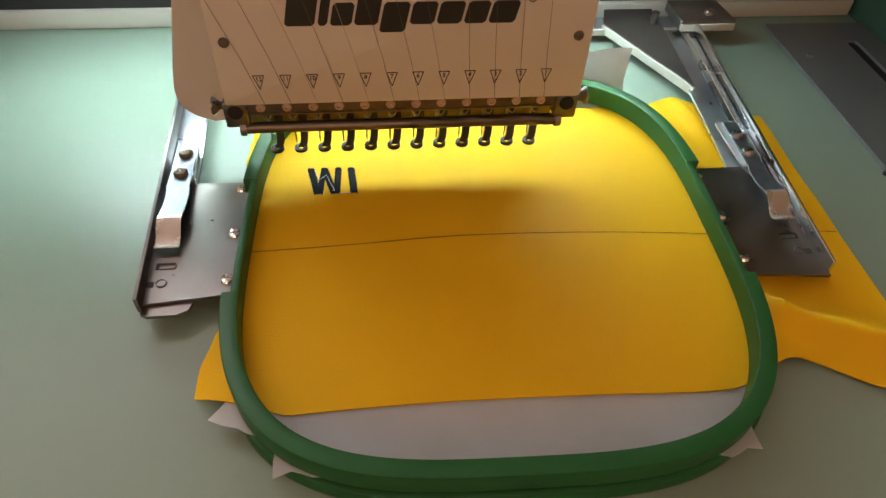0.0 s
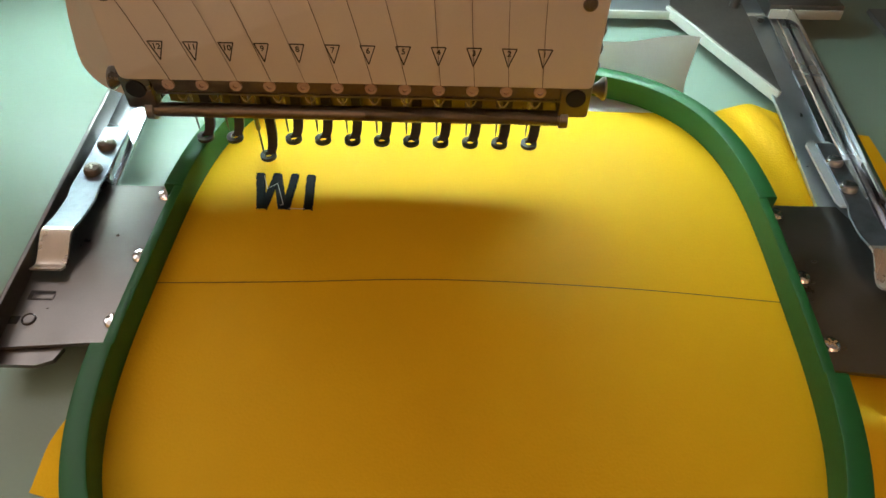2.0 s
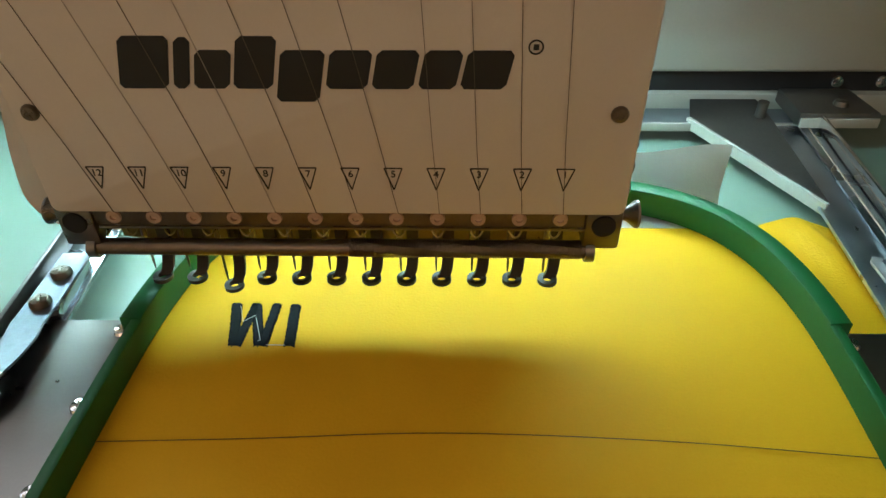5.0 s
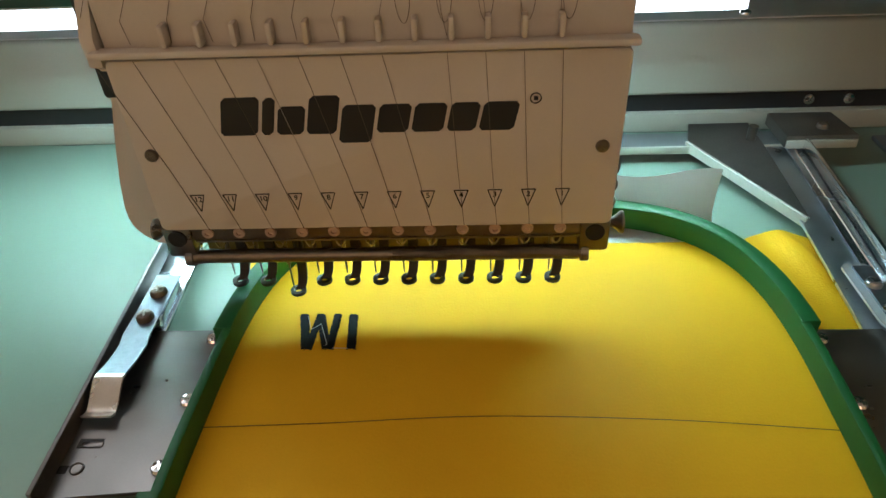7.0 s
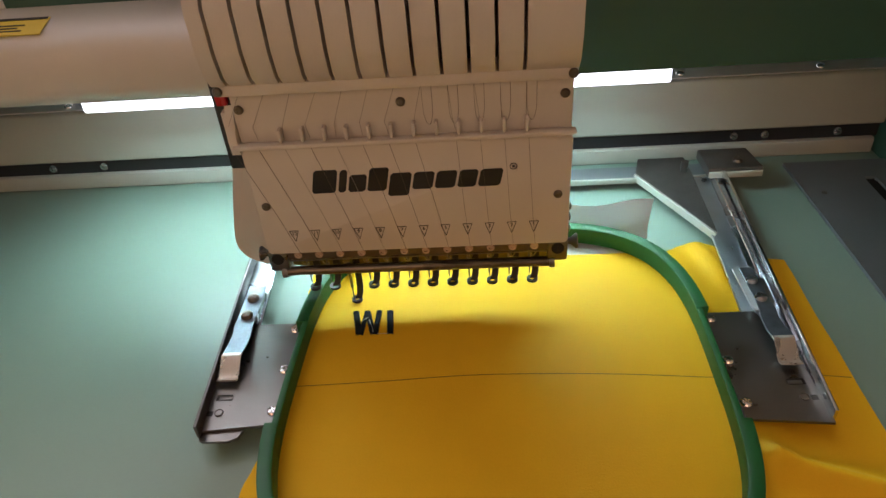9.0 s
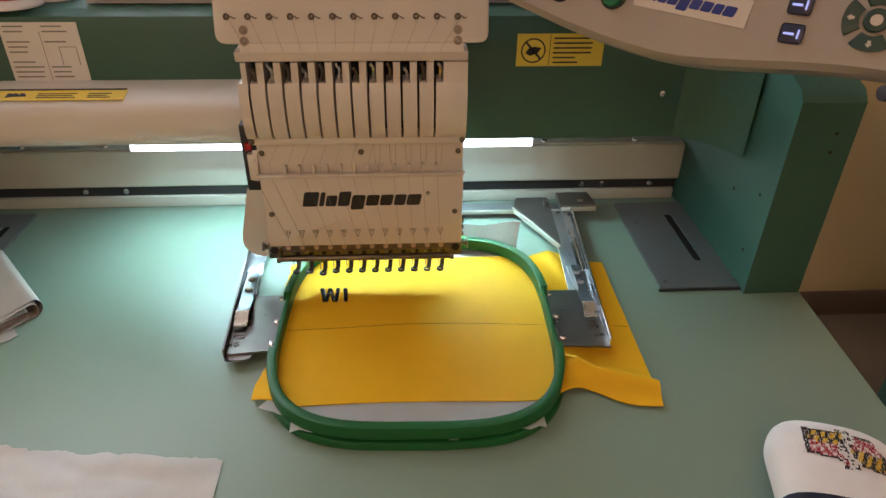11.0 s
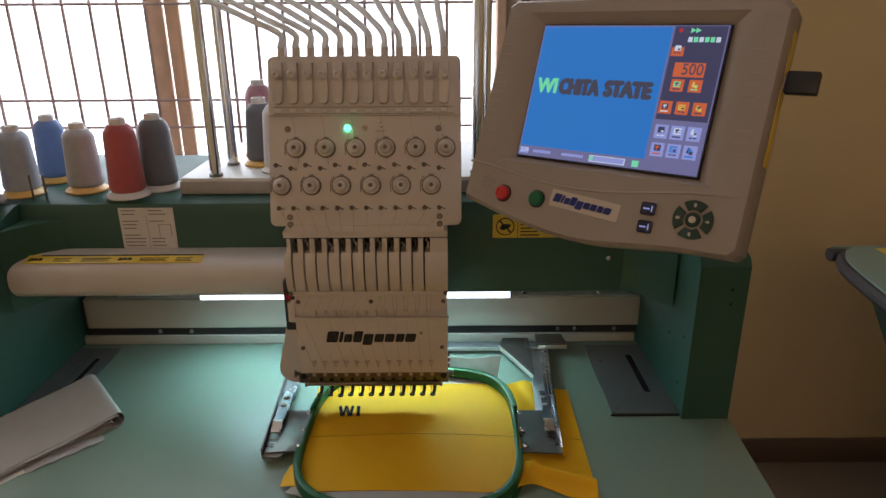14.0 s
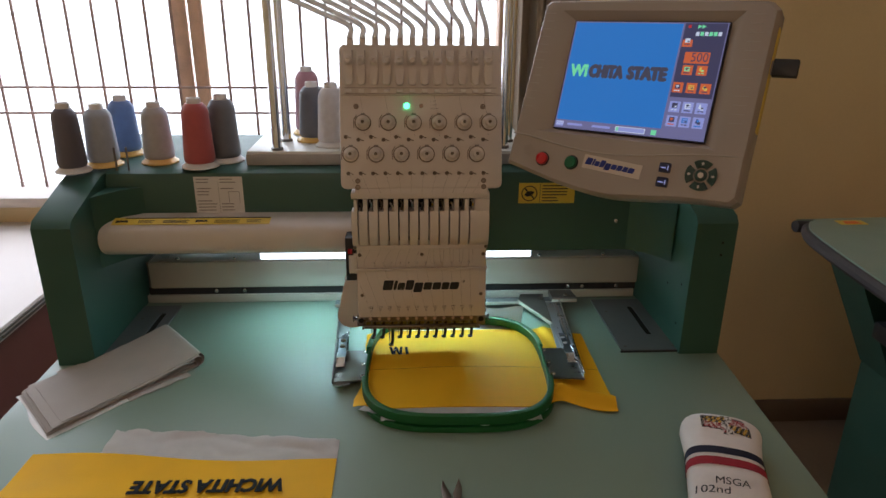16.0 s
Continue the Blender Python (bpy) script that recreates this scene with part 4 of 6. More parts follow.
        for k in range(4):
            fb.faces.new((a[k], b[k], b[(k + 1) % 4], a[(k + 1) % 4]))
    fo = link_mesh("presser_foot", fb, FOOT_STEEL)
    foot_me = fo.data
    bpy.data.objects.remove(fo)
    nb = bmesh.new()
    lathe(nb, [(0.0002, 0.0), (0.0005, 0.004), (0.0005, 0.016), (0.0012, 0.017), (0.0012, 0.030), (0.0020, 0.031), (0.0020, 0.040)], n=10)
    no = link_mesh("needle", nb, STEEL)
    needle_me = no.data
    bpy.data.objects.remove(no)
    moving = []
    for i in range(1, 13):
        x = foot_x(i)
        ft = part_at("presser_foot", foot_me, (x + 0.0008, 0.0042, FOOT_Z), h, "dark steel presser foot with a round eye")
        nd = part_at("needle", needle_me, (x - 0.0022, 0.0007, FOOT_Z + 0.004), h, "steel needle")
        if i == NEEDLE:
            moving = [ft, nd]
            shaft = part("foot_shaft", tube(bmesh.new(), [(x + 0.0026, 0.0062, FOOT_Z + 0.018), (x + 0.0026, 0.0062, FOOT_Z + 0.045)], 0.0022, 10), FOOT_STEEL, ft, "presser foot shaft")
            shaft.location = Vector()
    return h, moving


HEAD, STITCHING = head()


def hoses():
    rng = random.Random(3)
    for i in range(12):
        x = -0.1065 + i * 0.01885
        lean = 0.105 - 0.0085 * i
        ctrl = [(x, 0.0385, 1.312), (x - 0.002, 0.044, 1.330), (x - lean * 0.55, 0.075, 1.352), (x - lean * 1.5 - 0.02 * (i < 8), 0.14, 1.405), (x - lean * 2.2 - 0.03, 0.22, 1.50)]
        pts = curve_points(ctrl, 12)
        hose = thing("thread_hose", ctrl[0], "white ribbed plastic thread hose entering the head", "hose", group="thread hoses")
        radii = [0.0039 + (0.0004 if k % 2 else 0.0) for k in range(len(pts))]
        part("hose", tube(bmesh.new(), pts, 0.0040, 9, radii), HOSE, hose)


hoses()

# ---- hoop, carriage arms and cloth ----
HC = Vector((0.0525, -0.0735, 0))
HA, HB, HN, HR = 0.1470, 0.1585, 3.35, -0.030


def hoop_point(a, off):
    """A point of the hoop's outer line, drawn in by off."""
    c, s = math.cos(a), math.sin(a)
    k = (abs(c) ** HN + abs(s) ** HN) ** (-1 / HN)
    p = Vector((HA * k * c, HB * k * s, 0))
    e = 0.001
    c2, s2 = math.cos(a + e), math.sin(a + e)
    k2 = (abs(c2) ** HN + abs(s2) ** HN) ** (-1 / HN)
    t = (Vector((HA * k2 * c2, HB * k2 * s2, 0)) - p).normalized()
    p = p - Vector((t.y, -t.x, 0)) * off
    return HC + Vector((p.x * math.cos(HR) - p.y * math.sin(HR), p.x * math.sin(HR) + p.y * math.cos(HR), 0))


def hoop_sweep(off0, off1, z0, z1, angles, closed, bevel=0.0012):
    bm = bmesh.new()
    b = bevel
    prof = [(off0, z0), (off0, z1 - b), (off0 + b * 0.3, z1 - b * 0.3), (off0 + b, z1), (off1 - b, z1), (off1 - b * 0.3, z1 - b * 0.3), (off1, z1 - b), (off1, z0)]
    loops = []
    for a in angles:
        loops.append([bm.verts.new(hoop_point(a, o) + Vector((0, 0, z))) for o, z in prof])
    k = len(prof)
    pairs = list(zip(loops, loops[1:])) + ([(loops[-1], loops[0])] if closed else [])
    for p, q in pairs:
        for j in range(k):
            bm.faces.new((p[j], p[(j + 1) % k], q[(j + 1) % k], q[j]))
    if not closed:
        bm.faces.new(loops[0])
        bm.faces.new(loops[-1][::-1])
    return bm


def spaced(a0, a1, n):
    return [a0 + (a1 - a0) * i / n for i in range(n + 1)]


def angle_at(y, side):
    """The angle at which the hoop's side line crosses y."""
    return math.atan2(y - HC.y - side * HR * HA, side * HA)


def hoop():
    h = thing("embroidery_hoop", (0.05, -0.08, 0.8), "green plastic embroidery hoop with steel side brackets", "hoop")
    full = spaced(0, 2 * math.pi, 220)[:-1]
    part("lower_ring", hoop_sweep(-0.0030, 0.006, 0.8012, 0.8095, full, True, 0.002), HOOP_GREEN, h, "green lower ring")
    part("upper_ring", hoop_sweep(0.0035, 0.0085, 0.8122, 0.8255, full, True), HOOP_GREEN, h, "green upper ring wall")
    yb, yf = -0.0315, -0.1225
    r_b, r_f = angle_at(yb, 1), angle_at(yf, 1)
    l_b, l_f = angle_at(yb, -1), angle_at(-0.1165, -1)
    part("ring_flange", hoop_sweep(-0.0010, 0.0083, 0.8125, 0.8263, spaced(r_b, l_b, 120), False), HOOP_GREEN, h, "green ring flange")
    part("ring_flange", hoop_sweep(-0.0010, 0.0083, 0.8125, 0.8263, spaced(l_f - 2 * math.pi if l_f > 0 else l_f, r_f, 120), False), HOOP_GREEN, h, "green ring flange")
    sm = screw_mesh("bracket_screw", 0.0038, 0.0022, CHROME)
    for s, xe in ((-1, -0.0925), (1, 0.2000)):
        def X(u):
            return xe + s * u
        dy = -0.0036 if s > 0 else 0.0
        fr = 0.0 if s > 0 else 0.0020
        pts = [(X(0), -0.0185 + dy), (X(0), -0.1135 + dy + fr), (X(0.0505), -0.1180 + dy + fr), (X(0.0505), -0.060), (X(0.036), -0.0185 + dy)]
        if s > 0:
            pts = pts[::-1]
        br = part("bracket_plate", prism(bmesh.new(), pts[::-1], 0.8126, 0.8146), STEEL, h, "brushed steel bracket plate")
        part("bracket_edge", boxed(min(X(-0.001), X(0.002)), max(X(-0.001), X(0.002)), -0.1135 + dy, -0.0185 + dy, 0.8105, 0.8125), STEEL, br)
        for y in (-0.0255, -0.0655, -0.1015):
            part_at("screw", sm, (X(0.0032 if s > 0 else 0.0042), y + dy, 0.8147), br)
        # Slot shade laid on as dark patches; the lighter patch leaves a dark L
        slot = boxed(min(X(0.0345), X(0.0452)), max(X(0.0345), X(0.0452)), -0.0912, -0.0862, 0.8143, 0.81475)
        part("slot_shade", slot, FOOT_STEEL, br, "dark patch for the shade in the locating slot")
        inner = boxed(min(X(0.0340), X(0.0432)), max(X(0.0340), X(0.0432)), -0.0908, -0.0880, 0.8144, 0.8151, bevel=0.0002)
        part("slot_floor", inner, STEEL, br, "lighter patch that leaves an L of shade in the slot")
        part("slot_shade", boxed(min(X(0.0440), X(0.0480)), max(X(0.0440), X(0.0480)), -0.1040, -0.1000, 0.8143, 0.81475), FOOT_STEEL, br, "small dark patch for the shade in a slot")
        part("locating_pin", lathe(bmesh.new(), [(0.0030, 0.8146), (0.0030, 0.8153), (0.0025, 0.8156), (0.0022, 0.8150), (0.0006, 0.8150)], Matrix.Translation((X(0.040), -0.1015, 0)), n=16), STEEL, br)
    return h


def carriage():
    c = thing("hoop_carriage", (0.05, 0.18, 0.8), "steel carriage with two long arms holding the hoop", "carriage")
    sm = screw_mesh("clip_screw", 0.0046, 0.0034, DARK_STEEL)
    # Right-hand screws in brighter steel, for the LED strip reflected in them
    bright = screw_mesh("lit_clip_screw", 0.0044, 0.0030, BRIGHT_STEEL)
    rail = part("cross_rail", boxed(-0.165, 0.262, 0.1696, 0.190, 0.8085, 0.8130, bevel=0.0006), SLOT_STEEL, c, "dark steel cross rail")
    part("rail_lip", boxed(-0.165, 0.262, 0.1675, 0.1694, 0.8075, 0.8134, bevel=0.0004), BEAM, rail, "pale front lip")
    block = part("mount_block", prism(bmesh.new(), [(0.2555, 0.160), (0.305, 0.160), (0.301, 0.197), (0.2555, 0.197)], 0.8155, 0.8245, bevel=0.0012), GUSSET, c, "dark mounting block")
    part("block_edge", boxed(0.2560, 0.3046, 0.1580, 0.1598, 0.8152, 0.8215, bevel=0.0004), BEAM, block, "pale front edge")
    part_at("screw", sm, (0.285, 0.172, 0.8245), block)
    for x in (0.2375,):
        part("stud", tube(bmesh.new(), [(x, 0.174, 0.8152), (x, 0.174, 0.8255)], 0.0034, 12), STEEL, c)
    for s, xe, off, out, skew in ((-1, -0.0925, 0.0285, 0.0495, 0.045), (1, 0.2000, 0.0215, 0.0510, 0.070)):
        def X(u):
            return xe + s * u

        def bx(u0, u1, y0, y1, z0, z1, b=0.0):
            bm = boxed(min(X(u0), X(u1)), max(X(u0), X(u1)), y0, y1, z0, z1, bevel=b)
            for v in bm.verts:
                v.co.x += s * skew * (v.co.y + 0.118)
            return bm
        arm = part("arm", bx(off, out, -0.1135, 0.1670, 0.8100, 0.8124, 0.0006), ARM_STEEL if s > 0 else BRIGHT_STEEL, c, "mirror-like steel arm" if s > 0 else "bright steel arm")
        part("flange", bx(out - 0.0022, out, -0.1195, 0.1670, 0.8126, 0.8235, 0.0005), CHROME if s > 0 else GUSSET, arm, "raised steel flange")
        if s > 0:
            part("rim", bx(out - 0.0120, out - 0.0024, -0.1100, 0.1670, 0.8126, 0.8142, 0.0005), BRIGHT_STEEL, arm, "bright steel rim")
            part("rim_groove", bx(out - 0.0074, out - 0.0066, -0.1095, 0.1665, 0.8140, 0.8144), BRASS, arm)
        if s < 0:
            part("arm_tip", prism(bmesh.new(), [(X(out - 0.001), -0.1135), (X(out - 0.001), -0.1205), (X(out - 0.004), -0.1222), (X(out - 0.020), -0.1222), (X(out - 0.026), -0.1195), (X(out - 0.028), -0.1135)], 0.8100, 0.8122), STEEL, arm, "rounded arm tip")
        # spring clip: a flat strip whose end curls up
        path = [(0.020, 0.8195), (-0.020, 0.8195), (-0.045, 0.8212), (-0.0575, 0.8240), (-0.0615, 0.8240), (-0.0705, 0.8185), (-0.0740, 0.8172), (-0.0765, 0.8180), (-0.0785, 0.8192)]
        pts = curve_points([(0, y, z) for y, z in path], 4)
        u0, u1 = 0.0352, 0.0488

        def strip(line):
            bm = bmesh.new()
            top = []
            for p in line:
                g = 0.0015 if p.y < -0.03 else 0.0
                slim = 0.0032 * max(0.0, min(1.0, (p.y + 0.050) / 0.035)) if s > 0 else 0.0
                top.append([bm.verts.new((X(u), p.y, p.z + d)) for u in (u0 - g + slim, u1 - g - 0.3 * slim) for d in (0.0, 0.0012)])
            for a, b in zip(top, top[1:]):
                for i, j in ((0, 1), (1, 3), (3, 2), (2, 0)):
                    bm.faces.new((a[i], a[j], b[j], b[i]))
            bm.faces.new((top[0][0], top[0][1], top[0][3], top[0][2]))
            bm.faces.new((top[-1][0], top[-1][2], top[-1][3], top[-1][1]))
            return bm
        bend = next(k for k, p in enumerate(pts) if p.y < -0.0565)
        part("spring_clip", strip(pts[:bend + 1]), CLIP_STEEL, arm, "scratched steel spring clip")
        part("clip_curl", strip(pts[bend:]), CURL_REFLECTION, arm, "curled clip end, tan for the ivory reflected in it")
        if s > 0:
            plate = [(0.0355, -0.026), (0.0338, -0.022), (0.0338, 0.0205), (0.0355, 0.0235), (0.0470, 0.0235), (0.0488, 0.0205), (0.0488, -0.010), (0.0420, -0.026)]
            part("clip_pad", prism(bmesh.new(), [(X(u), v) for u, v in plate][::-1], 0.8178, 0.8191), PAD_STEEL, arm, "pale rounded spacer plate")
            part("spacer", bx(0.0385, 0.0450, -0.018, 0.010, 0.8125, 0.8180), STEEL, arm)
        else:
            part("clip_pad", bx(0.0300, 0.0400, -0.017, 0.018, 0.8125, 0.8190, 0.0004), BRIGHT_STEEL, arm, "pale spacer pad")
        for y in (0.0045, -0.0150):
            part_at("screw", sm if s < 0 else bright, (X(0.0420), y, 0.8207), arm)
        if s > 0:
            gus = [(0.2385, 0.074), (0.2392, 0.074), (0.2440, 0.1670), (0.2440, 0.2000), (0.2000, 0.2000), (0.1925, 0.1735)]
            part("gusset", prism(bmesh.new(), gus, 0.8132, 0.8150), GUSSET, arm, "dark triangular gusset plate")
            part("gusset_edge", prism(bmesh.new(), [(0.2385, 0.0738), (0.1925, 0.1733), (0.1905, 0.1720), (0.2368, 0.0722)][::-1], 0.8085, 0.8153), BEAM, arm, "pale bent edge of the gusset")
    return c


def hoop_inside(x, y):
    dx, dy = x - HC.x, y - HC.y
    u, v = abs(dx * math.cos(HR) + dy * math.sin(HR)) / HA, abs(dy * math.cos(HR) - dx * math.sin(HR)) / HB
    return 1 - (u ** HN + v ** HN) ** (1 / HN)


def cloth():
    f = thing("yellow_fabric", (0.06, -0.08, 0.8115), "yellow leatherette panel stretched in the hoop, partly embroidered", "fabric")

    def fn(u, v):
        right = 0.2865 - 0.004 * (1 - v)
        k = max(0.0, min(1.0, (v - 0.02) / 0.20))
        left = -0.1065 + 0.0095 * k * k * (3 - 2 * k) + 0.0007 * math.sin(v * 70) * k
        x = left + u * (right - left)
        bot = -0.189 + 0.0035 * math.sin((x + 0.1) * 14) + (0.018 * max(0, (-0.06 - x) / 0.046)) - 0.003 * max(0, (x - 0.15) / 0.13) + 0.024 * math.exp(-((x - 0.212) / 0.030) ** 2)
        top = 0.0555 + 0.018 * math.exp(-((x - 0.222) / 0.026) ** 4) - 0.006 * max(0, (x - 0.25) / 0.036)
        y = bot + v * (top - bot)
        k = hoop_inside(x, y)
        wave = 0.0004 * noise.noise(Vector((x * 22, y * 22, 0.3)))
        z = 0.8117 + wave
        if k > 0.05:
            z += 0.0002 * math.exp(-((y + 0.026) / 0.005) ** 2) * (0.5 + 0.5 * math.sin(x * 20 + 1))
        if k < 0:
            d = min(1.0, -k / 0.22)
            drop = 0.0086 * d * d * (3 - 2 * d)
            ripple = 0.0125 * math.exp(-((y + 0.140 + 0.42 * (x - 0.2)) / 0.0105) ** 2) * min(1, d * 2.5) if x > 0.19 else 0.0
            ripple += 0.0075 * math.exp(-((y - 0.048) / 0.030) ** 2 - ((x - 0.226 + 0.15 * (y - 0.05)) / 0.0085) ** 2) if x > 0.19 else 0
            z = 0.8117 - drop + ripple + wave * 3
            if 0.190 < x < 0.272 and -0.125 < y < 0.075:
                z = min(z, 0.8098)
            if x < -0.05:
                z += 0.003 * math.sin(y * 160) * d
            z = max(z, 0.8016)
        return Vector((x, y, z))
    part("panel", sheet(bmesh.new(), 130, 90, fn, 0.0009), YELLOW, f, "yellow leatherette")
    line = curve_points([(-0.088, -0.0785, 0.8123), (-0.03, -0.0762, 0.8123), (0.04, -0.0728, 0.8123), (0.12, -0.0752, 0.8123), (0.187, -0.0808, 0.8123), (0.1925, -0.0812, 0.8123)], 8)
    part("guide_line", tube(bmesh.new(), line, 0.00018, 4), PENCIL, f, "thin pencilled guide line")
    part("guide_line", tube(bmesh.new(), [(0.2645, -0.074, 0.8031), (0.283, -0.0765, 0.8031)], 0.00022, 4), PENCIL, f)
    # the two embroidered letters, as satin-stitched strokes with ragged edges
    rng = random.Random(11)

    def stroke(bm, p, q, w):
        p, q = Vector(p), Vector(q)
        k = 44
        for side in (0,):
            lo, hi = [], []
            for i in range(k + 1):
                c = p.lerp(q, i / k)
                lo.append((c.x - w / 2 + rng.uniform(-0.00022, 0.00022), c.y))
                hi.append((c.x + w / 2 + rng.uniform(-0.00022, 0.00022), c.y))
            prev = None
            for (a, b), (c, d) in zip(lo, hi):
                row = [bm.verts.new((a, b, 0.8122)), bm.verts.new((a + w * 0.2, b, 0.8131)), bm.verts.new((c - w * 0.2, d, 0.8131)), bm.verts.new((c, d, 0.8122))]
                if prev:
                    for j in range(3):
                        bm.faces.new((prev[j], prev[j + 1], row[j + 1], row[j]))
                prev = row
        return bm
    t, b = -0.0051, -0.0312
    w = bmesh.new()
    stroke(w, (-0.0543, t), (-0.0490, b), 0.0048)
    stroke(w, (-0.0456, t), (-0.0482, b), 0.0040)
    stroke(w, (-0.0456, t), (-0.0384, b), 0.0047)
    stroke(w, (-0.0364, t), (-0.0372, b), 0.0043)
    part("letter", w, THREAD_DARK, f, "charcoal satin-stitched letter W")
    i = stroke(bmesh.new(), (-0.0280, t - 0.0005), (-0.0260, b), 0.0048)
    part("letter", i, THREAD_DARK, f, "charcoal satin-stitched letter I")
    bm = bmesh.new()
    tube(bm, [(-0.0360, b + 0.001, 0.8128), (-0.0275, b + 0.0008, 0.8128)], 0.00016, 4)
    tube(bm, [(-0.0520, -0.007, 0.8132), (-0.0485, -0.017, 0.8132), (-0.0440, -0.013, 0.8132), (-0.0425, -0.017, 0.8132), (-0.0385, -0.028, 0.8132), (-0.0398, -0.0285, 0.8132)], 0.00014, 4)
    part("loose_thread", bm, STICKER_W, f, "pale loose threads")

    bk = thing("backing_sheet", (0.05, -0.08, 0.8105), "white non-woven backing sheet under the yellow panel", "backing")

    def fb(u, v):
        # a disc that fills the hoop and peeps out unevenly at its front
        a = 2 * math.pi * u
        reach = -0.0025 + 0.007 * noise.noise(Vector((math.cos(a) * 7, math.sin(a) * 7, 1.0)))
        front = max(0.0, -math.sin(a))
        for a0, wd, big in ((3.80, 0.035, 0.018), (3.86, 0.05, 0.006), (4.02, 0.028, 0.012), (4.10, 0.06, 0.006), (5.36, 0.05, 0.006), (5.43, 0.030, 0.013)):
            reach += big * math.exp(-((a - a0) / wd) ** 2)
        edge = hoop_point(a, -reach) - HC
        q = 0.03 + 0.97 * v
        over = max(0.0, (q - 0.93) / 0.07)
        z = 0.8104 + 0.0035 * over * front * (0.5 + 0.5 * math.sin(a * 11))
        return Vector((HC.x + edge.x * q, HC.y + edge.y * q, z))
    part("sheet", sheet(bmesh.new(), 220, 14, fb, 0.0004), BACKING, bk)

    def tab(u, v):
        return Vector((0.085 + (0.097 + 0.006 * v) * u, 0.074 + 0.016 * v ** 0.6 + 0.002 * math.sin(u * 9), 0.8108 + 0.028 * v + 0.0015 * math.sin(u * 7 + v)))
    part("raised_corner", sheet(bmesh.new(), 20, 8, tab, 0.0004), BACKING, bk, "backing corner standing up behind the hoop")
    return f, bk


HOOP = hoop()
CARRIAGE = carriage()
FABRIC, BACK_SHEET = cloth()

# ---- control panel ----
PANEL_M = Matrix(((0.7882, 0.2141, -0.5769, 0.1849), (-0.6152, 0.2970, -0.7303, -0.0829), (0.0150, 0.9306, 0.3658, 1.1998), (0, 0, 0, 1)))
LW, LH = 0.2062, 0.1512


def control_panel():
    cp = new("control_panel")
    cp.matrix_world = PANEL_M
    ORG[cp] = Vector()
    tagged(cp, "beige control panel with a lit colour screen and buttons", "control panel")
    low = curve_points([(-0.0600, -0.0585, 0), (-0.028, -0.0665, 0), (0.011, -0.0755, 0), (0.060, -0.0835, 0), (0.103, -0.0855, 0), (0.150, -0.0810, 0), (0.200, -0.0755, 0), (0.254, -0.0735, 0)], 5)
    outer = [(p.x, p.y) for p in low] + [(0.2605, -0.067), (0.2612, 0.168), (0.2520, 0.1765), (0.2440, 0.1785), (0.10, 0.1815), (-0.044, 0.1800), (-0.0515, 0.1745), (-0.0600, -0.045), (-0.0605, -0.0545)]
    hole = [(-0.022, -0.0085), (0.2225, -0.0085), (0.2240, 0.1645), (-0.0205, 0.1645)]
    bm = bmesh.new()
    zf = 0.004
    fo = [bm.verts.new((u, v, -0.002)) for u, v in outer]
    cx, cy = 0.098, 0.05
    ff = [bm.verts.new((u + (0.004 if u < cx else -0.004), v + (0.004 if v < cy else -0.004), zf)) for u, v in outer]
    fi = [bm.verts.new((u, v, zf)) for u, v in hole]
    fl = [bm.verts.new((u, v, -0.006)) for u, v in ((-0.0012, -0.0012), (LW + 0.0012, -0.0012), (LW + 0.0012, LH + 0.0012), (-0.0012, LH + 0.0012))]
    bo = [bm.verts.new((u, v, -0.030)) for u, v in outer]
    bb = [bm.verts.new((cx + (u - cx) * 0.88, cy + (v - cy) * 0.86, -0.058)) for u, v in outer]
    k = len(outer)
    for i in range(k):
        j = (i + 1) % k
        bm.faces.new((fo[i], fo[j], ff[j], ff[i]))
        bm.faces.new((bo[i], bo[j], fo[j], fo[i]))
        bm.faces.new((bb[i], bb[j], bo[j], bo[i]))
    bm.faces.new(bb)
    for i in range(4):
        j = (i + 1) % 4
        bm.faces.new((fi[i], fi[j], fl[j], fl[i]))
    edges = [bm.edges.get((ff[i], ff[(i + 1) % k])) for i in range(k)] + [bm.edges.get((fi[i], fi[(i + 1) % 4])) for i in range(4)]
    bmesh.ops.triangle_fill(bm, use_beauty=True, use_dissolve=False, edges=edges)
    part("casing", bm, PANEL, cp, "beige plastic casing")

    def rect(bm, u0, u1, v0, v1, z=0.0, t=0.0004):
        return prism(bm, [(u0, v0), (u1, v0), (u1, v1), (u0, v1)], z, z + t)

    def bar(u0, u1, v0, v1, z=0.0, t=0.0004):
        return rect(bmesh.new(), u0, u1, v0, v1, z, t)
    part("screen_gasket", bar(-0.0011, LW + 0.0011, -0.0011, LH + 0.0011, -0.006, 0.0045), BLACK, cp, "black screen gasket")
    scr = part("screen", bar(0.0006, LW - 0.0006, 0.0006, LH - 0.0006, -0.001, 0.001), glow("screen_frame_glow", (0.24, 0.22, 0.40), 0.75), cp, "lit colour screen")
    BLUE = glow("screen_blue", (0.040, 0.215, 0.600), 0.90)
    DARKV = glow("screen_dark", (0.075, 0.068, 0.135), 0.75)
    ORANGE = glow("screen_orange", (0.80, 0.16, 0.05), 0.8)
    LILAC = glow("screen_lilac", (0.36, 0.38, 0.72), 0.9)
    LGREEN = glow("screen_green", (0.25, 0.85, 0.40), 0.9)
    GREYV = glow("screen_grey", (0.11, 0.10, 0.14), 0.6)
    PALE = glow("screen_white", (0.75, 0.78, 0.85), 0.9)
    YELLOWV = glow("screen_yellow", (0.85, 0.62, 0.10), 0.85)

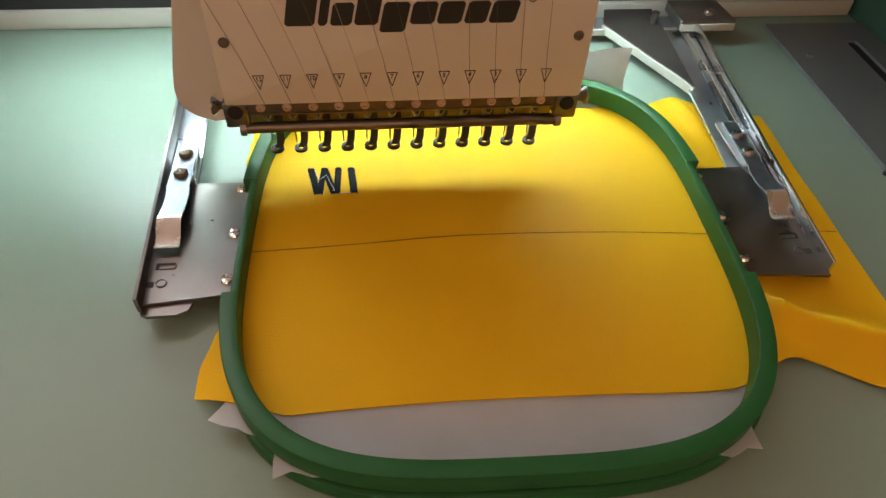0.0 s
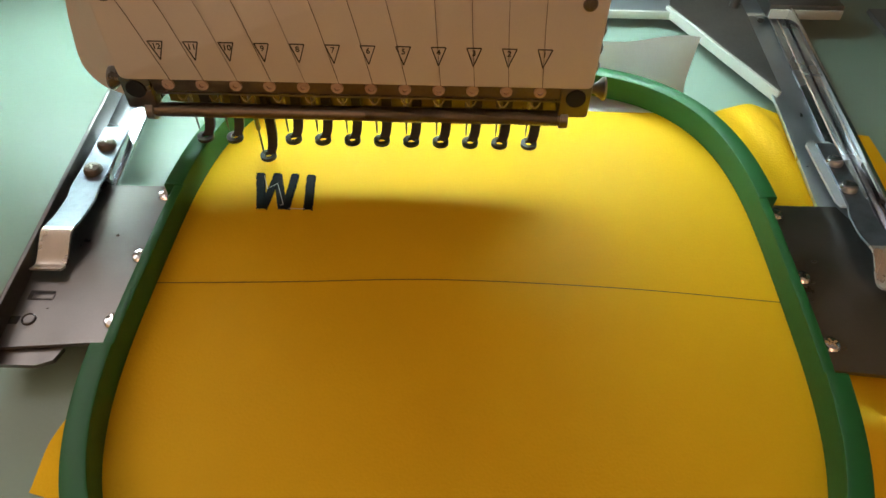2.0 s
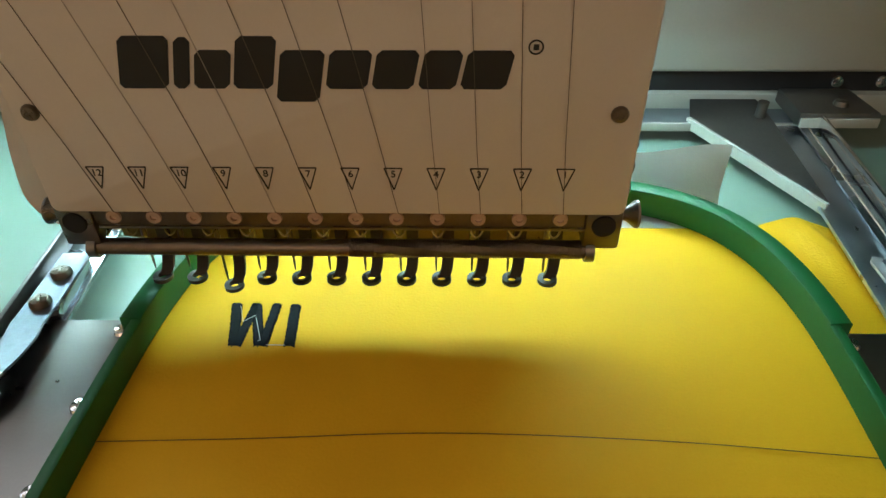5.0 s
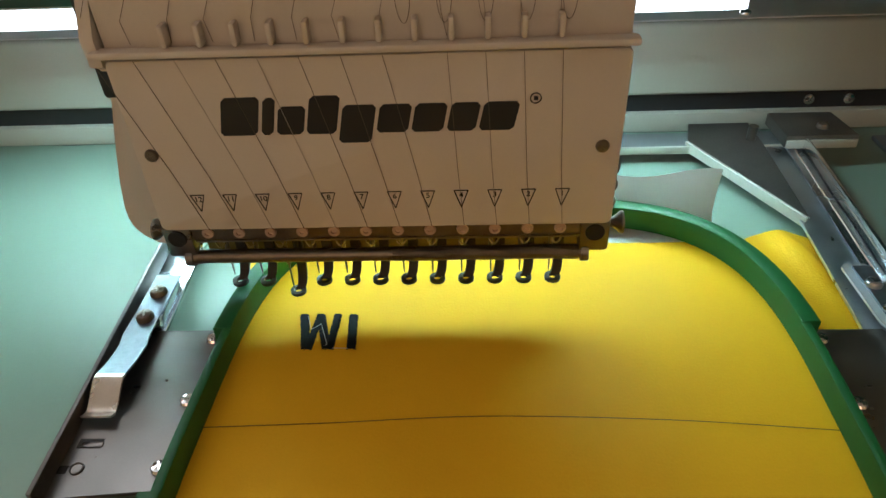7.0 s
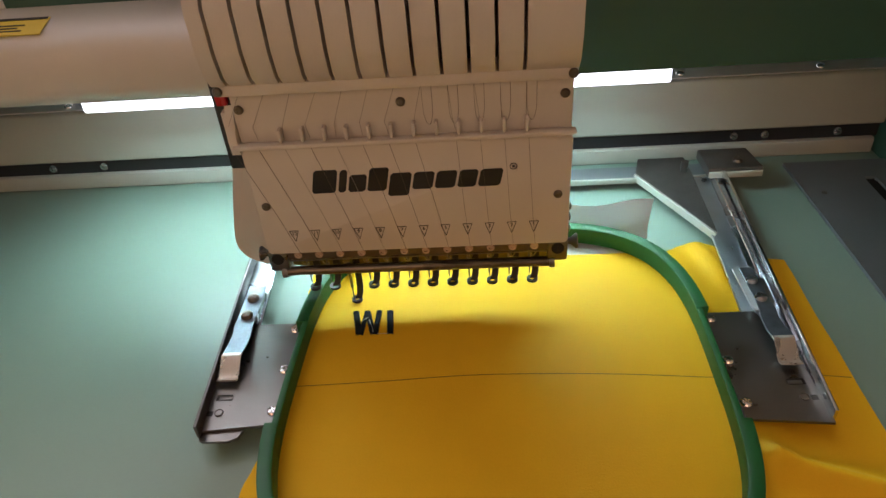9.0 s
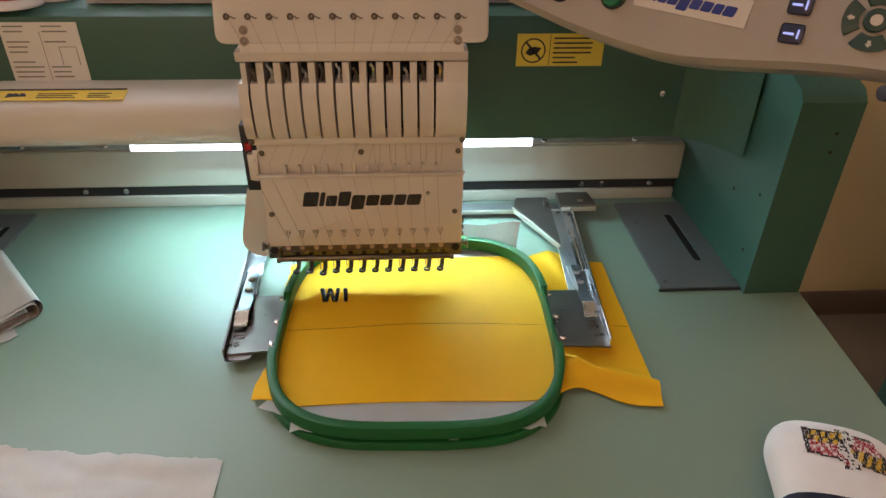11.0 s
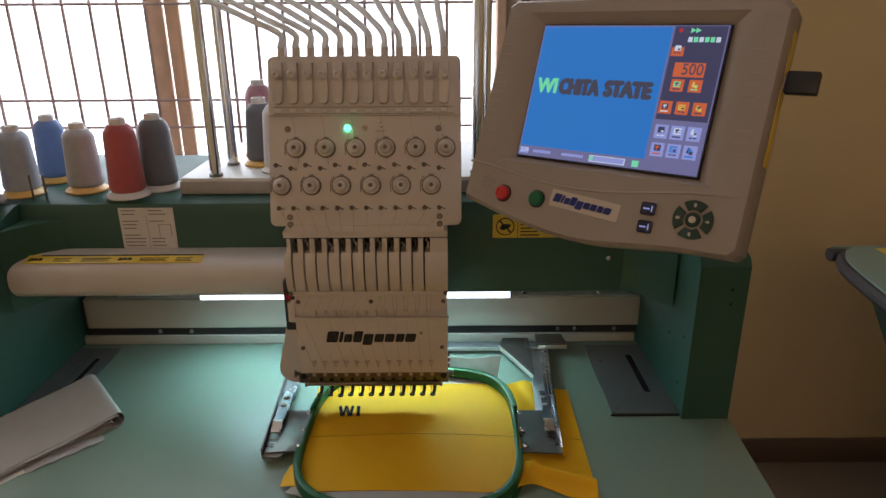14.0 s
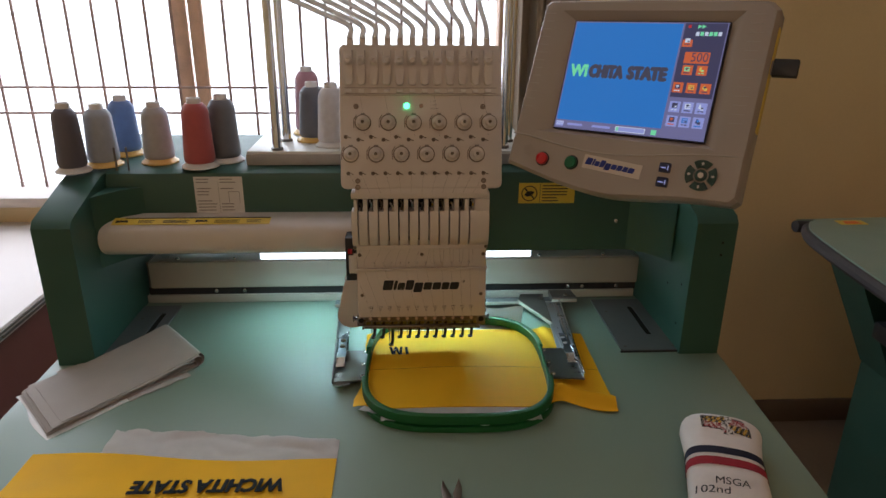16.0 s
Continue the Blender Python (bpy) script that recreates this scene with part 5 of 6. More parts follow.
    def icon(u, v, w, h, k):
        """A small sign on a key: outline, stripes, corner or hook, and a line of print below."""
        bm = bmesh.new()
        z = 0.0010 if k < 6 else 0.0014
        if k < 6:
            if k % 3 == 0:
                rs = ((0.25, 0.75, 0.40, 0.85),)
            elif k % 3 == 1:
                rs = ((0.22, 0.78, 0.74, 0.84), (0.22, 0.78, 0.56, 0.66), (0.22, 0.78, 0.38, 0.48), (0.22, 0.30, 0.38, 0.84))
            else:
                rs = ((0.30, 0.46, 0.45, 0.85), (0.46, 0.72, 0.35, 0.60), (0.25, 0.30, 0.50, 0.62))
        else:
            rs = ((0.36, 0.62, 0.62, 0.76), (0.42, 0.50, 0.48, 0.62), (0.20, 0.80, 0.14, 0.24)) if k % 2 else ((0.52, 0.70, 0.44, 0.58), (0.24, 0.44, 0.16, 0.25), (0.52, 0.78, 0.16, 0.25))
        for a, b, c, d in rs:
            rect(bm, u + a * w, u + b * w, v + c * h, v + d * h, z, 0.0003)
        return bm
    part("picture_area", bar(0.0025, 0.1500, 0.0120, 0.1488, 0.0002), BLUE, scr, "blue drawing area")
    part("side_area", bar(0.1525, 0.2045, 0.0540, 0.1496, 0.0002), DARKV, scr, "dark menu column")
    for v0, v1, u0, u1, mat in ((0.119, 0.128, 0.1535, 0.166, ORANGE), (0.098, 0.1125, 0.160, 0.191, ORANGE), (0.083, 0.0955, 0.1605, 0.1735, ORANGE), (0.083, 0.0955, 0.1785, 0.1915, ORANGE),
                                (0.060, 0.073, 0.1535, 0.1665, ORANGE), (0.060, 0.073, 0.1705, 0.1835, ORANGE), (0.060, 0.073, 0.1875, 0.2005, ORANGE)):
        part("menu_key", bar(u0, u1, v0, v1, 0.0006), mat, scr)
    for r in range(2):
        for c in range(3):
            u, v = 0.1545 + c * 0.0165, 0.0345 - r * 0.0185
            part("menu_key", bar(u, u + 0.0135, v, v + 0.0140, 0.0006), LILAC, scr)
            part("icon", icon(u, v, 0.0135, 0.0140, r * 3 + c), (DARKV, PALE, PALE, DARKV, BLUE, DARKV)[r * 3 + c], scr)
            part("icon", icon(u, v, 0.0135, 0.0140, r * 3 + c + 6), (PALE, DARKV, DARKV, ORANGE, DARKV, BLUE)[r * 3 + c], scr)
    for k, (u, v, m1, m2) in enumerate(((0.1535, 0.1195, PALE, DARKV), (0.1605, 0.083, LGREEN, DARKV), (0.1785, 0.083, YELLOWV, LGREEN), (0.1535, 0.060, DARKV, PALE), (0.1705, 0.060, YELLOWV, DARKV), (0.1875, 0.060, YELLOWV, DARKV))):
        part("icon", icon(u, v, 0.0125, 0.0120, k), m1, scr)
        part("icon", icon(u, v, 0.0125, 0.0120, k + 6), m2, scr)
    for i in range(6):
        part("needle_key", bar(0.168 + i * 0.0055, 0.1722 + i * 0.0055, 0.1335, 0.1385, 0.0006), LGREEN if i in (1, 3, 4) else PALE, scr)
    part("marker", bar(0.1570, 0.1605, 0.1435, 0.1470, 0.0006), glow("screen_red", (0.7, 0.03, 0.03), 0.8), scr)
    part("marker", prism(bmesh.new(), [(0.169, 0.1425), (0.174, 0.1452), (0.169, 0.148)], 0.0006, 0.001), LGREEN, scr)
    part("marker", prism(bmesh.new(), [(0.174, 0.1425), (0.179, 0.1452), (0.174, 0.148)], 0.0006, 0.001), LGREEN, scr)
    part("digits", letters(bmesh.new(), "500", 0.0165, Matrix.Translation((0.1790, 0.1052, 0.0011)), depth=0.0002, width=0.021), DARKV, scr, "dark digits 500")
    spell(scr, "WI", 0.0225, Matrix.Translation((0.0210, 0.0810, 0.0007)), LGREEN, "green letters WI on the screen", bold=0.02, thick=0.0007, depth=0.0002, width=0.0245)
    spell(scr, "CHITA", 0.0225, Matrix.Translation((0.0595, 0.0810, 0.0007)), GREYV, "grey letters CHITA on the screen", bold=0.03, thick=0.0015, depth=0.0002, width=0.0470)
    spell(scr, "STATE", 0.0225, Matrix.Translation((0.1160, 0.0810, 0.0007)), GREYV, "grey letters STATE on the screen", bold=0.03, thick=0.0015, depth=0.0002, width=0.0510)
    part("status_box", bar(0.0030, 0.0140, 0.0030, 0.0100, 0.0002), LILAC, scr)
    part("status_digits", letters(bmesh.new(), "220", 0.0070, Matrix.Translation((0.0085, 0.0068, 0.0007)), depth=0.0001), PALE, scr, "pale digits 220")
    for u0, u1 in ((0.020, 0.042), (0.056, 0.082)):
        part("status_print", bar(u0, u1, 0.0050, 0.0080, 0.0002), LILAC, scr)
    part("progress_frame", bar(0.0895, 0.1300, 0.0025, 0.0095, 0.0002), PALE, scr)
    part("progress_field", bar(0.0905, 0.1290, 0.0034, 0.0086, 0.0006, 0.0003), LILAC, scr)
    part("progress_bar", bar(0.0910, 0.0940, 0.0038, 0.0082, 0.0009, 0.0003), LGREEN, scr, "green progress bar")
    part("status_icon", bar(0.1380, 0.1450, 0.0025, 0.0090, 0.0002), LGREEN, scr)
    # vents and crease, darker strips standing in for shade in the grooves; buttons
    for i in range(13):
        v = 0.160 - i * 0.0112
        part("vent_slit", bar(-0.0475 - 0.0006 * i, -0.0315 - 0.0004 * i, v, v + 0.0009, zf, 0.0004), IVORY_DARK, cp)
        part("vent_slit", bar(0.2310, 0.2470, v, v + 0.0009, zf, 0.0004), IVORY_DARK, cp)
    cr = curve_points([(-0.058, -0.0145, zf), (-0.031, -0.0165, zf), (0.010, -0.0235, zf), (0.060, -0.0290, zf), (0.110, -0.0285, zf), (0.160, -0.0225, zf), (0.205, -0.0165, zf), (0.250, -0.0140, zf)], 6)
    part("crease_shade", tube(bmesh.new(), cr, 0.0013, 6), IVORY_DARK, cp)
    for u, mat, name in ((-0.0042, RED, "red"), (0.0398, GREEN_BTN, "green")):
        ring = part("push_button", lathe(bmesh.new(), [(0.0100, zf), (0.0100, zf + 0.0014), (0.0090, zf + 0.0022), (0.0088, zf + 0.001)], Matrix.Translation((u, -0.0470, 0)), n=24), BLACK, cp, name + " push button")
        part("button_cap", lathe(bmesh.new(), [(0.0084, zf), (0.0084, zf + 0.0048), (0.0074, zf + 0.0060), (0.0030, zf + 0.0064)], Matrix.Translation((u, -0.0470, 0)), n=24), mat, ring, name + " button cap")
    bm = bmesh.new()
    for i in range(24):
        r = 0.0018 * math.sqrt(i + 0.5)
        a = i * 2.4
        lathe(bm, [(0.00055, zf), (0.0005, zf + 0.0002)], Matrix.Translation((-0.0275 + r * math.cos(a), -0.037 + r * math.sin(a), 0)), n=6)
    part("speaker_holes", bm, HOLE_SHADE, cp)
    part("name_badge", prism(bmesh.new(), [(0.056, -0.0515), (0.137, -0.0575), (0.1385, -0.0390), (0.0575, -0.0330)], zf, zf + 0.0006), BADGE, cp, "pale name badge")
    mark(cp, plane_matrix((0.0945, -0.0490, zf + 0.0006), (1, -0.075, 0), (0.075, 1, 0)), 0.070, LOGO_BLUE, "blue printed block")
    for v in (-0.0380, -0.0566):
        kx = part("key", boxed(0.1602, 0.1750, v - 0.0064, v + 0.0064, zf, zf + 0.002, bevel=0.002), KEY_BLUE, cp, "dark blue key")
        part("icon", bar(0.1625, 0.1690, v - 0.001, v + 0.0005, zf + 0.002, 0.0003), LILAC, kx)
        part("icon", bar(0.1708, 0.1720, v - 0.003, v + 0.003, zf + 0.002, 0.0003), LILAC, kx)
    for q in range(4):
        bm = bmesh.new()
        a0 = radians(90 * q - 37)
        a1 = radians(90 * q + 37)
        n = 10
        pts = [(0.2128 + 0.0192 * math.cos(a0 + (a1 - a0) * i / n), -0.0420 + 0.0192 * math.sin(a0 + (a1 - a0) * i / n)) for i in range(n + 1)]
        pts += [(0.2128 + 0.0096 * math.cos(a1 + (a0 - a1) * i / n), -0.0420 + 0.0096 * math.sin(a1 + (a0 - a1) * i / n)) for i in range(n + 1)]
        key = part("arrow_key", prism(bm, pts, zf, zf + 0.0022, bevel=0.0008), KEY_GREEN, cp, "dark green arrow key")
        am = Matrix.Translation((0.2128 + 0.0145 * math.cos(radians(90 * q)), -0.042 + 0.0145 * math.sin(radians(90 * q)), 0)) @ pose(0, 0, 0, 0, 0, 90 * q)
        part("arrow", prism(bmesh.new(), [(-0.0020, -0.0010), (0.0, -0.0010), (0.0, -0.0021), (0.0023, 0), (0.0, 0.0021), (0.0, 0.0010), (-0.0020, 0.0010)], zf + 0.0022, zf + 0.0025, am), BADGE, key)
    part("round_key", lathe(bmesh.new(), [(0.0074, zf), (0.0074, zf + 0.0022), (0.0066, zf + 0.003), (0.0042, zf + 0.0031), (0.0042, zf + 0.0020), (0.001, zf + 0.0020)], Matrix.Translation((0.2128, -0.042, 0)), n=24), KEY_GREEN, cp)
    part("round_key_top", lathe(bmesh.new(), [(0.0035, zf), (0.0035, zf + 0.0036), (0.001, zf + 0.0038)], Matrix.Translation((0.2128, -0.042, 0)), n=20), BADGE, cp)
    # things on the right flank
    part("side_label", boxed(0.2596, 0.2618, 0.020, 0.150, -0.024, -0.010), STICKER_Y, cp, "yellow warning label on the side")
    part("side_lock", lathe(bmesh.new(), [(0.010, 0), (0.010, 0.002), (0.007, 0.003)], plane_matrix((0.2555, -0.030, -0.012), (0, 1, 0), (0, 0, 1)), n=20), PANEL, cp)
    # mounting bracket down to the frame
    ar = part("support_arm", boxed(0.05, 0.17, -0.068, -0.030, -0.115, -0.055, bevel=0.004), GREEN, cp, "dark green support arm")
    us = thing("usb_stick", PANEL_M @ Vector((0.2616, 0.1005, -0.012)), "black and grey memory stick plugged into the panel", "memory stick")
    us_m = PANEL_M @ Matrix.Translation((0.2616, 0.1005, -0.012))
    bm = box(bmesh.new(), 0.0003, 0.0022, -0.0085, 0.0085, -0.004, 0.004, bevel=0.001)
    bm.transform(us_m)
    part("sleeve", bm, PANEL, us)
    bm = box(bmesh.new(), 0.0024, 0.0305, -0.0105, 0.0105, -0.005, 0.005, bevel=0.0015)
    bm.transform(us_m)
    part("case", bm, BLACK, us, "black plastic case")


control_panel()

# ---- thread stand and cones ----


def thread_stand():
    tr = thing("thread_tray", (-0.06, 0.3, 1.0905), "pale grey thread tray standing on the machine bridge", "tray")
    part("board", boxed(-0.302, 0.200, 0.150, 0.43, 1.0915, 1.1160, bevel=0.002), WHITE, tr)
    # Strip darkens the tray's front face, which is backlit
    part("edge_strip", boxed(-0.3025, 0.2005, 0.1475, 0.1498, 1.0917, 1.1110, bevel=0.0006), TRAY_SHADE, tr, "grey-brown strip for the shade on the backlit tray front")
    for x in (-0.272, -0.10, 0.06, 0.18):
        part("foot", boxed(x - 0.012, x + 0.012, 0.24, 0.30, 1.0901, 1.0914), DARK_STEEL, tr)
    for x, y in ((-0.2502, 0.163), (-0.2456, 0.240), (0.152, 0.176), (0.168, 0.232)):
        pole = thing("stand_pole", (x, y, 1.1162), "chrome upright pole of the thread stand", "pole", group="thread stand poles")
        part("pole", tube(bmesh.new(), [(x, y, 1.1163), (x, y, 1.85)], 0.0080, 16), CHROME, pole)
        part("collar", lathe(bmesh.new(), [(0.0105, 1.1162), (0.0105, 1.120), (0.0086, 1.121)], Matrix.Translation((x, y, 0)), n=16), STEEL, pole)
    for x, y in ((-0.517, 0.128), (-0.497, 0.128)):
        sp = thing("spool_pin", (x, y, 1.0905), "thin steel spool pin standing on the bridge", "pin", group="spool pins")
        part("pin", tube(bmesh.new(), [(x, y, 1.0885), (x, y, 1.128)], 0.0018, 8), STEEL, sp)


def cone(x, y, z, thread, base_mat, colour, height=0.114, r0=0.0265, r1=0.0215):
    words = colour + " thread cone standing on a plastic base"
    c = thing("thread_cone", (x, y, z), words, "thread cone", group="thread cones")
    m = Matrix.Translation((x, y, z))
    part("base", lathe(bmesh.new(), [(r0 + 0.005, 0.0005), (r0 + 0.005, 0.003), (r0 + 0.001, 0.006), (r0 - 0.002, 0.009)], m, n=28), base_mat, c, "plastic cone base")
    prof = []
    n = 26
    for k in range(n + 1):
        t = k / n
        r = r0 + (r1 - r0) * t
        if t > 0.86:
            r -= 0.007 * ((t - 0.86) / 0.14) ** 1.6
        if t < 0.05:
            r -= 0.003 * (1 - t / 0.05)
        prof.append((r + (0.00025 if k % 2 else 0), 0.0092 + t * (height - 0.018)))
    part("thread", lathe(bmesh.new(), prof, m, n=32), thread, c, colour + " wound thread")
    part("tube_end", lathe(bmesh.new(), [(0.0115, height - 0.0095), (0.0112, height), (0.0088, height), (0.0086, height - 0.006)], m, n=20), STICKER_W, c, "pale cone tube end")


def wound(name, base):
    return surface(name, base, 0.6, vary=0.12, size=0.012, grain=0.0009, bump=0.0003, sheen=0.3)


T_CHAR = wound("charcoal_cone_thread", (0.115, 0.105, 0.125))
T_PALE = wound("pale_blue_cone_thread", (0.36, 0.40, 0.47))
T_BLUE = wound("blue_cone_thread", (0.12, 0.21, 0.48))
T_GREY = wound("grey_cone_thread", (0.40, 0.40, 0.42))
T_RED = wound("red_cone_thread", (0.42, 0.085, 0.085))
T_SLATE = wound("slate_cone_thread", (0.125, 0.13, 0.15))
T_WHITE = wound("white_cone_thread", (0.62, 0.60, 0.62))
T_ROSE = wound("rose_cone_thread", (0.40, 0.20, 0.24))
BASE_Y = surface("yellow_plastic", (0.72, 0.47, 0.12), 0.4, vary=0.05)

thread_stand()
cone(-0.5820, 0.114, 1.0905, T_CHAR, STICKER_W, "charcoal", r0=0.0235, r1=0.0190)
cone(-0.5490, 0.159, 1.0905, T_PALE, BASE_Y, "pale blue", height=0.106)
cone(-0.5430, 0.246, 1.0905, T_BLUE, BASE_Y, "bright blue", height=0.108)
cone(-0.4610, 0.180, 1.0905, T_GREY, BASE_Y, "pale grey", height=0.106)
cone(-0.3810, 0.146, 1.0905, T_RED, STICKER_W, "dusty red", height=0.118)
cone(-0.3480, 0.190, 1.0905, T_SLATE, STICKER_W, "slate grey", height=0.118, r0=0.0275, r1=0.0225)
cone(-0.1960, 0.244, 1.1163, T_SLATE, BASE_Y, "dark slate", height=0.108)
cone(-0.1560, 0.196, 1.1163, T_WHITE, STICKER_W, "white", height=0.112)
cone(-0.2140, 0.316, 1.1163, T_ROSE, BASE_Y, "rose", height=0.128)

# ---- things lying on the table ----


def folded_paper():
    st = thing("folded_backing", (-0.49, -0.07, TOP), "stack of folded pale non-woven backing sheets on the table", "folded sheets")
    a, b = Vector((-0.567, -0.168, 0)), Vector((-0.418, 0.0205, 0))
    along = (b - a).normalized()
    across = Vector((0.655, -0.755, 0))
    rng = random.Random(5)
    ln0 = (b - a).length + 0.004
    for k in range(4):
        ln = ln0 - 0.0035 * k
        w = 0.067 + 0.0015 * (k % 2)
        start = 0.008 + (0.014, 0.000, 0.006, 0.002)[k] + rng.uniform(-0.001, 0.002)
        skew = 0.004 * math.sin(k * 2.3)

        def fn(u, v, ln=ln, w=w, k=k, start=start, skew=skew):
            # nested folds: along the bottom, round the bulging end, back along the top
            lo = 0.0010 + 0.0013 * k
            if u < 0.42:
                s, f, side = start - 0.008 + (ln - start) * u / 0.42, 0.0, 0
            elif u < 0.58:
                s, f, side = ln, (u - 0.42) / 0.16, 1
            else:
                s, f, side = ln - (ln - start) * (u - 0.58) / 0.42, 1.0, 2
            q = max(0.0, min(1.0, (s - 0.08) / (ln - 0.08)))
            hi = 0.0098 - 0.0011 * k + (0.0125 - 0.0021 * k) * q * q * (1.20 - 0.35 * v) + 0.0016 * math.sin(s * 26 + 1.4 * v + 0.5 * k) * q * v
            mid, rad = (lo + hi) / 2, (hi - lo) / 2
            z = lo if side == 0 else hi if side == 2 else mid - rad * math.cos(math.pi * f)
            if side == 1:
                s += 0.85 * rad * math.sin(math.pi * f)
            if side == 0:
                z += 0.004 * max(0.0, (s - ln + 0.03) / 0.03) ** 2 * (0.3 + 0.2 * k)
            c = a + along * s + across * ((v - 0.5) * 2 * w + skew + 0.0018 * math.sin(s * 31 + k * 2) + 0.008 * max(0, s / 0.24) ** 2)
            z += 0.0005 * abs(noise.noise(Vector((c.x * 24, c.y * 24, k + side)))) + 0.0006 * math.sin(v * 5 + k)* q
            return c + Vector((0, 0, TOP + max(0.0008, z)))
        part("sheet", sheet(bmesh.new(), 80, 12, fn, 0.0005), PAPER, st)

    def flat(u, v):
        c = a + along * (-0.004 + 0.215 * u) + across * ((v - 0.5) * 0.146 + 0.005)
        return Vector((c.x + 0.004 * math.sin(v * 7), c.y, TOP + 0.0004))
    part("sheet", sheet(bmesh.new(), 10, 10, flat, 0.0004), STICKER_W, st, "loose bottom sheet")

    def sliver(u, v):
        c = a + along * (0.118 + 0.100 * u) + across * (0.020 + (0.064 + 0.012 * u + 0.0015 * math.sin(u * 23)) * v)
        return Vector((c.x, c.y, TOP + 0.0009 + 0.0016 * v * abs(math.sin(u * 6))))
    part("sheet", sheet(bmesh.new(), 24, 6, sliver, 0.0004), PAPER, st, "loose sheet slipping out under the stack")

    def corner(u, v):
        c = a + along * (0.062 + 0.075 * u) - across * (0.040 + (0.049 - 0.014 * u) * v)
        return Vector((c.x, c.y, TOP + 0.0009 + 0.0030 * v))
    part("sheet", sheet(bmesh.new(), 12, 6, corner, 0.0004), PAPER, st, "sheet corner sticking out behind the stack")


def yellow_sample():
    ys = thing("embroidered_sample", (-0.32, -0.36, TOP), "yellow leatherette sample with finished charcoal lettering", "fabric")

    def fn(u, v):
        x = -0.530 + 0.412 * u + 0.015 * (1 - u) * v
        y = -0.455 + v * (0.455 - 0.266 - 0.028 * u + 0.004 * math.sin(u * 8))
        z = TOP + 0.0018 + 0.0012 * abs(noise.noise(Vector((x * 9, y * 9, 2.0)))) + 0.0045 * max(0, (v - 0.75) / 0.25) * (0.6 + 0.4 * math.sin(u * 6))
        return Vector((x, y, z))
    part("panel", sheet(bmesh.new(), 50, 24, fn, 0.0009), YELLOW, ys)
    m = plane_matrix((-0.270, -0.3365, TOP + 0.0050), (-1, 0.012, 0), (-0.012, -1, 0))
    spell(ys, "WICHITA STATE", 0.031, m, THREAD_DARK, "charcoal embroidered letter of WICHITA STATE", thick=0.0007, bold=0.02, slant=0.15, depth=0.0005, width=0.186)
    bs = thing("backing_offcut", (-0.28, -0.24, TOP), "crumpled white backing offcut under the yellow sample", "backing")

    def fb(u, v):
        x = -0.430 + 0.312 * u
        y = -0.300 + v * (0.090 - 0.036 * u + 0.005 * noise.noise(Vector((u * 14, 0, 9))) + 0.003 * noise.noise(Vector((u * 60, 0, 2))))
        z = TOP + 0.0007 + 0.010 * abs(noise.noise(Vector((x * 18, y * 34, 4.0)))) * v
        return Vector((x, y, z))
    part("sheet", sheet(bmesh.new(), 90, 18, fb, 0.0003), OFFCUT, bs)


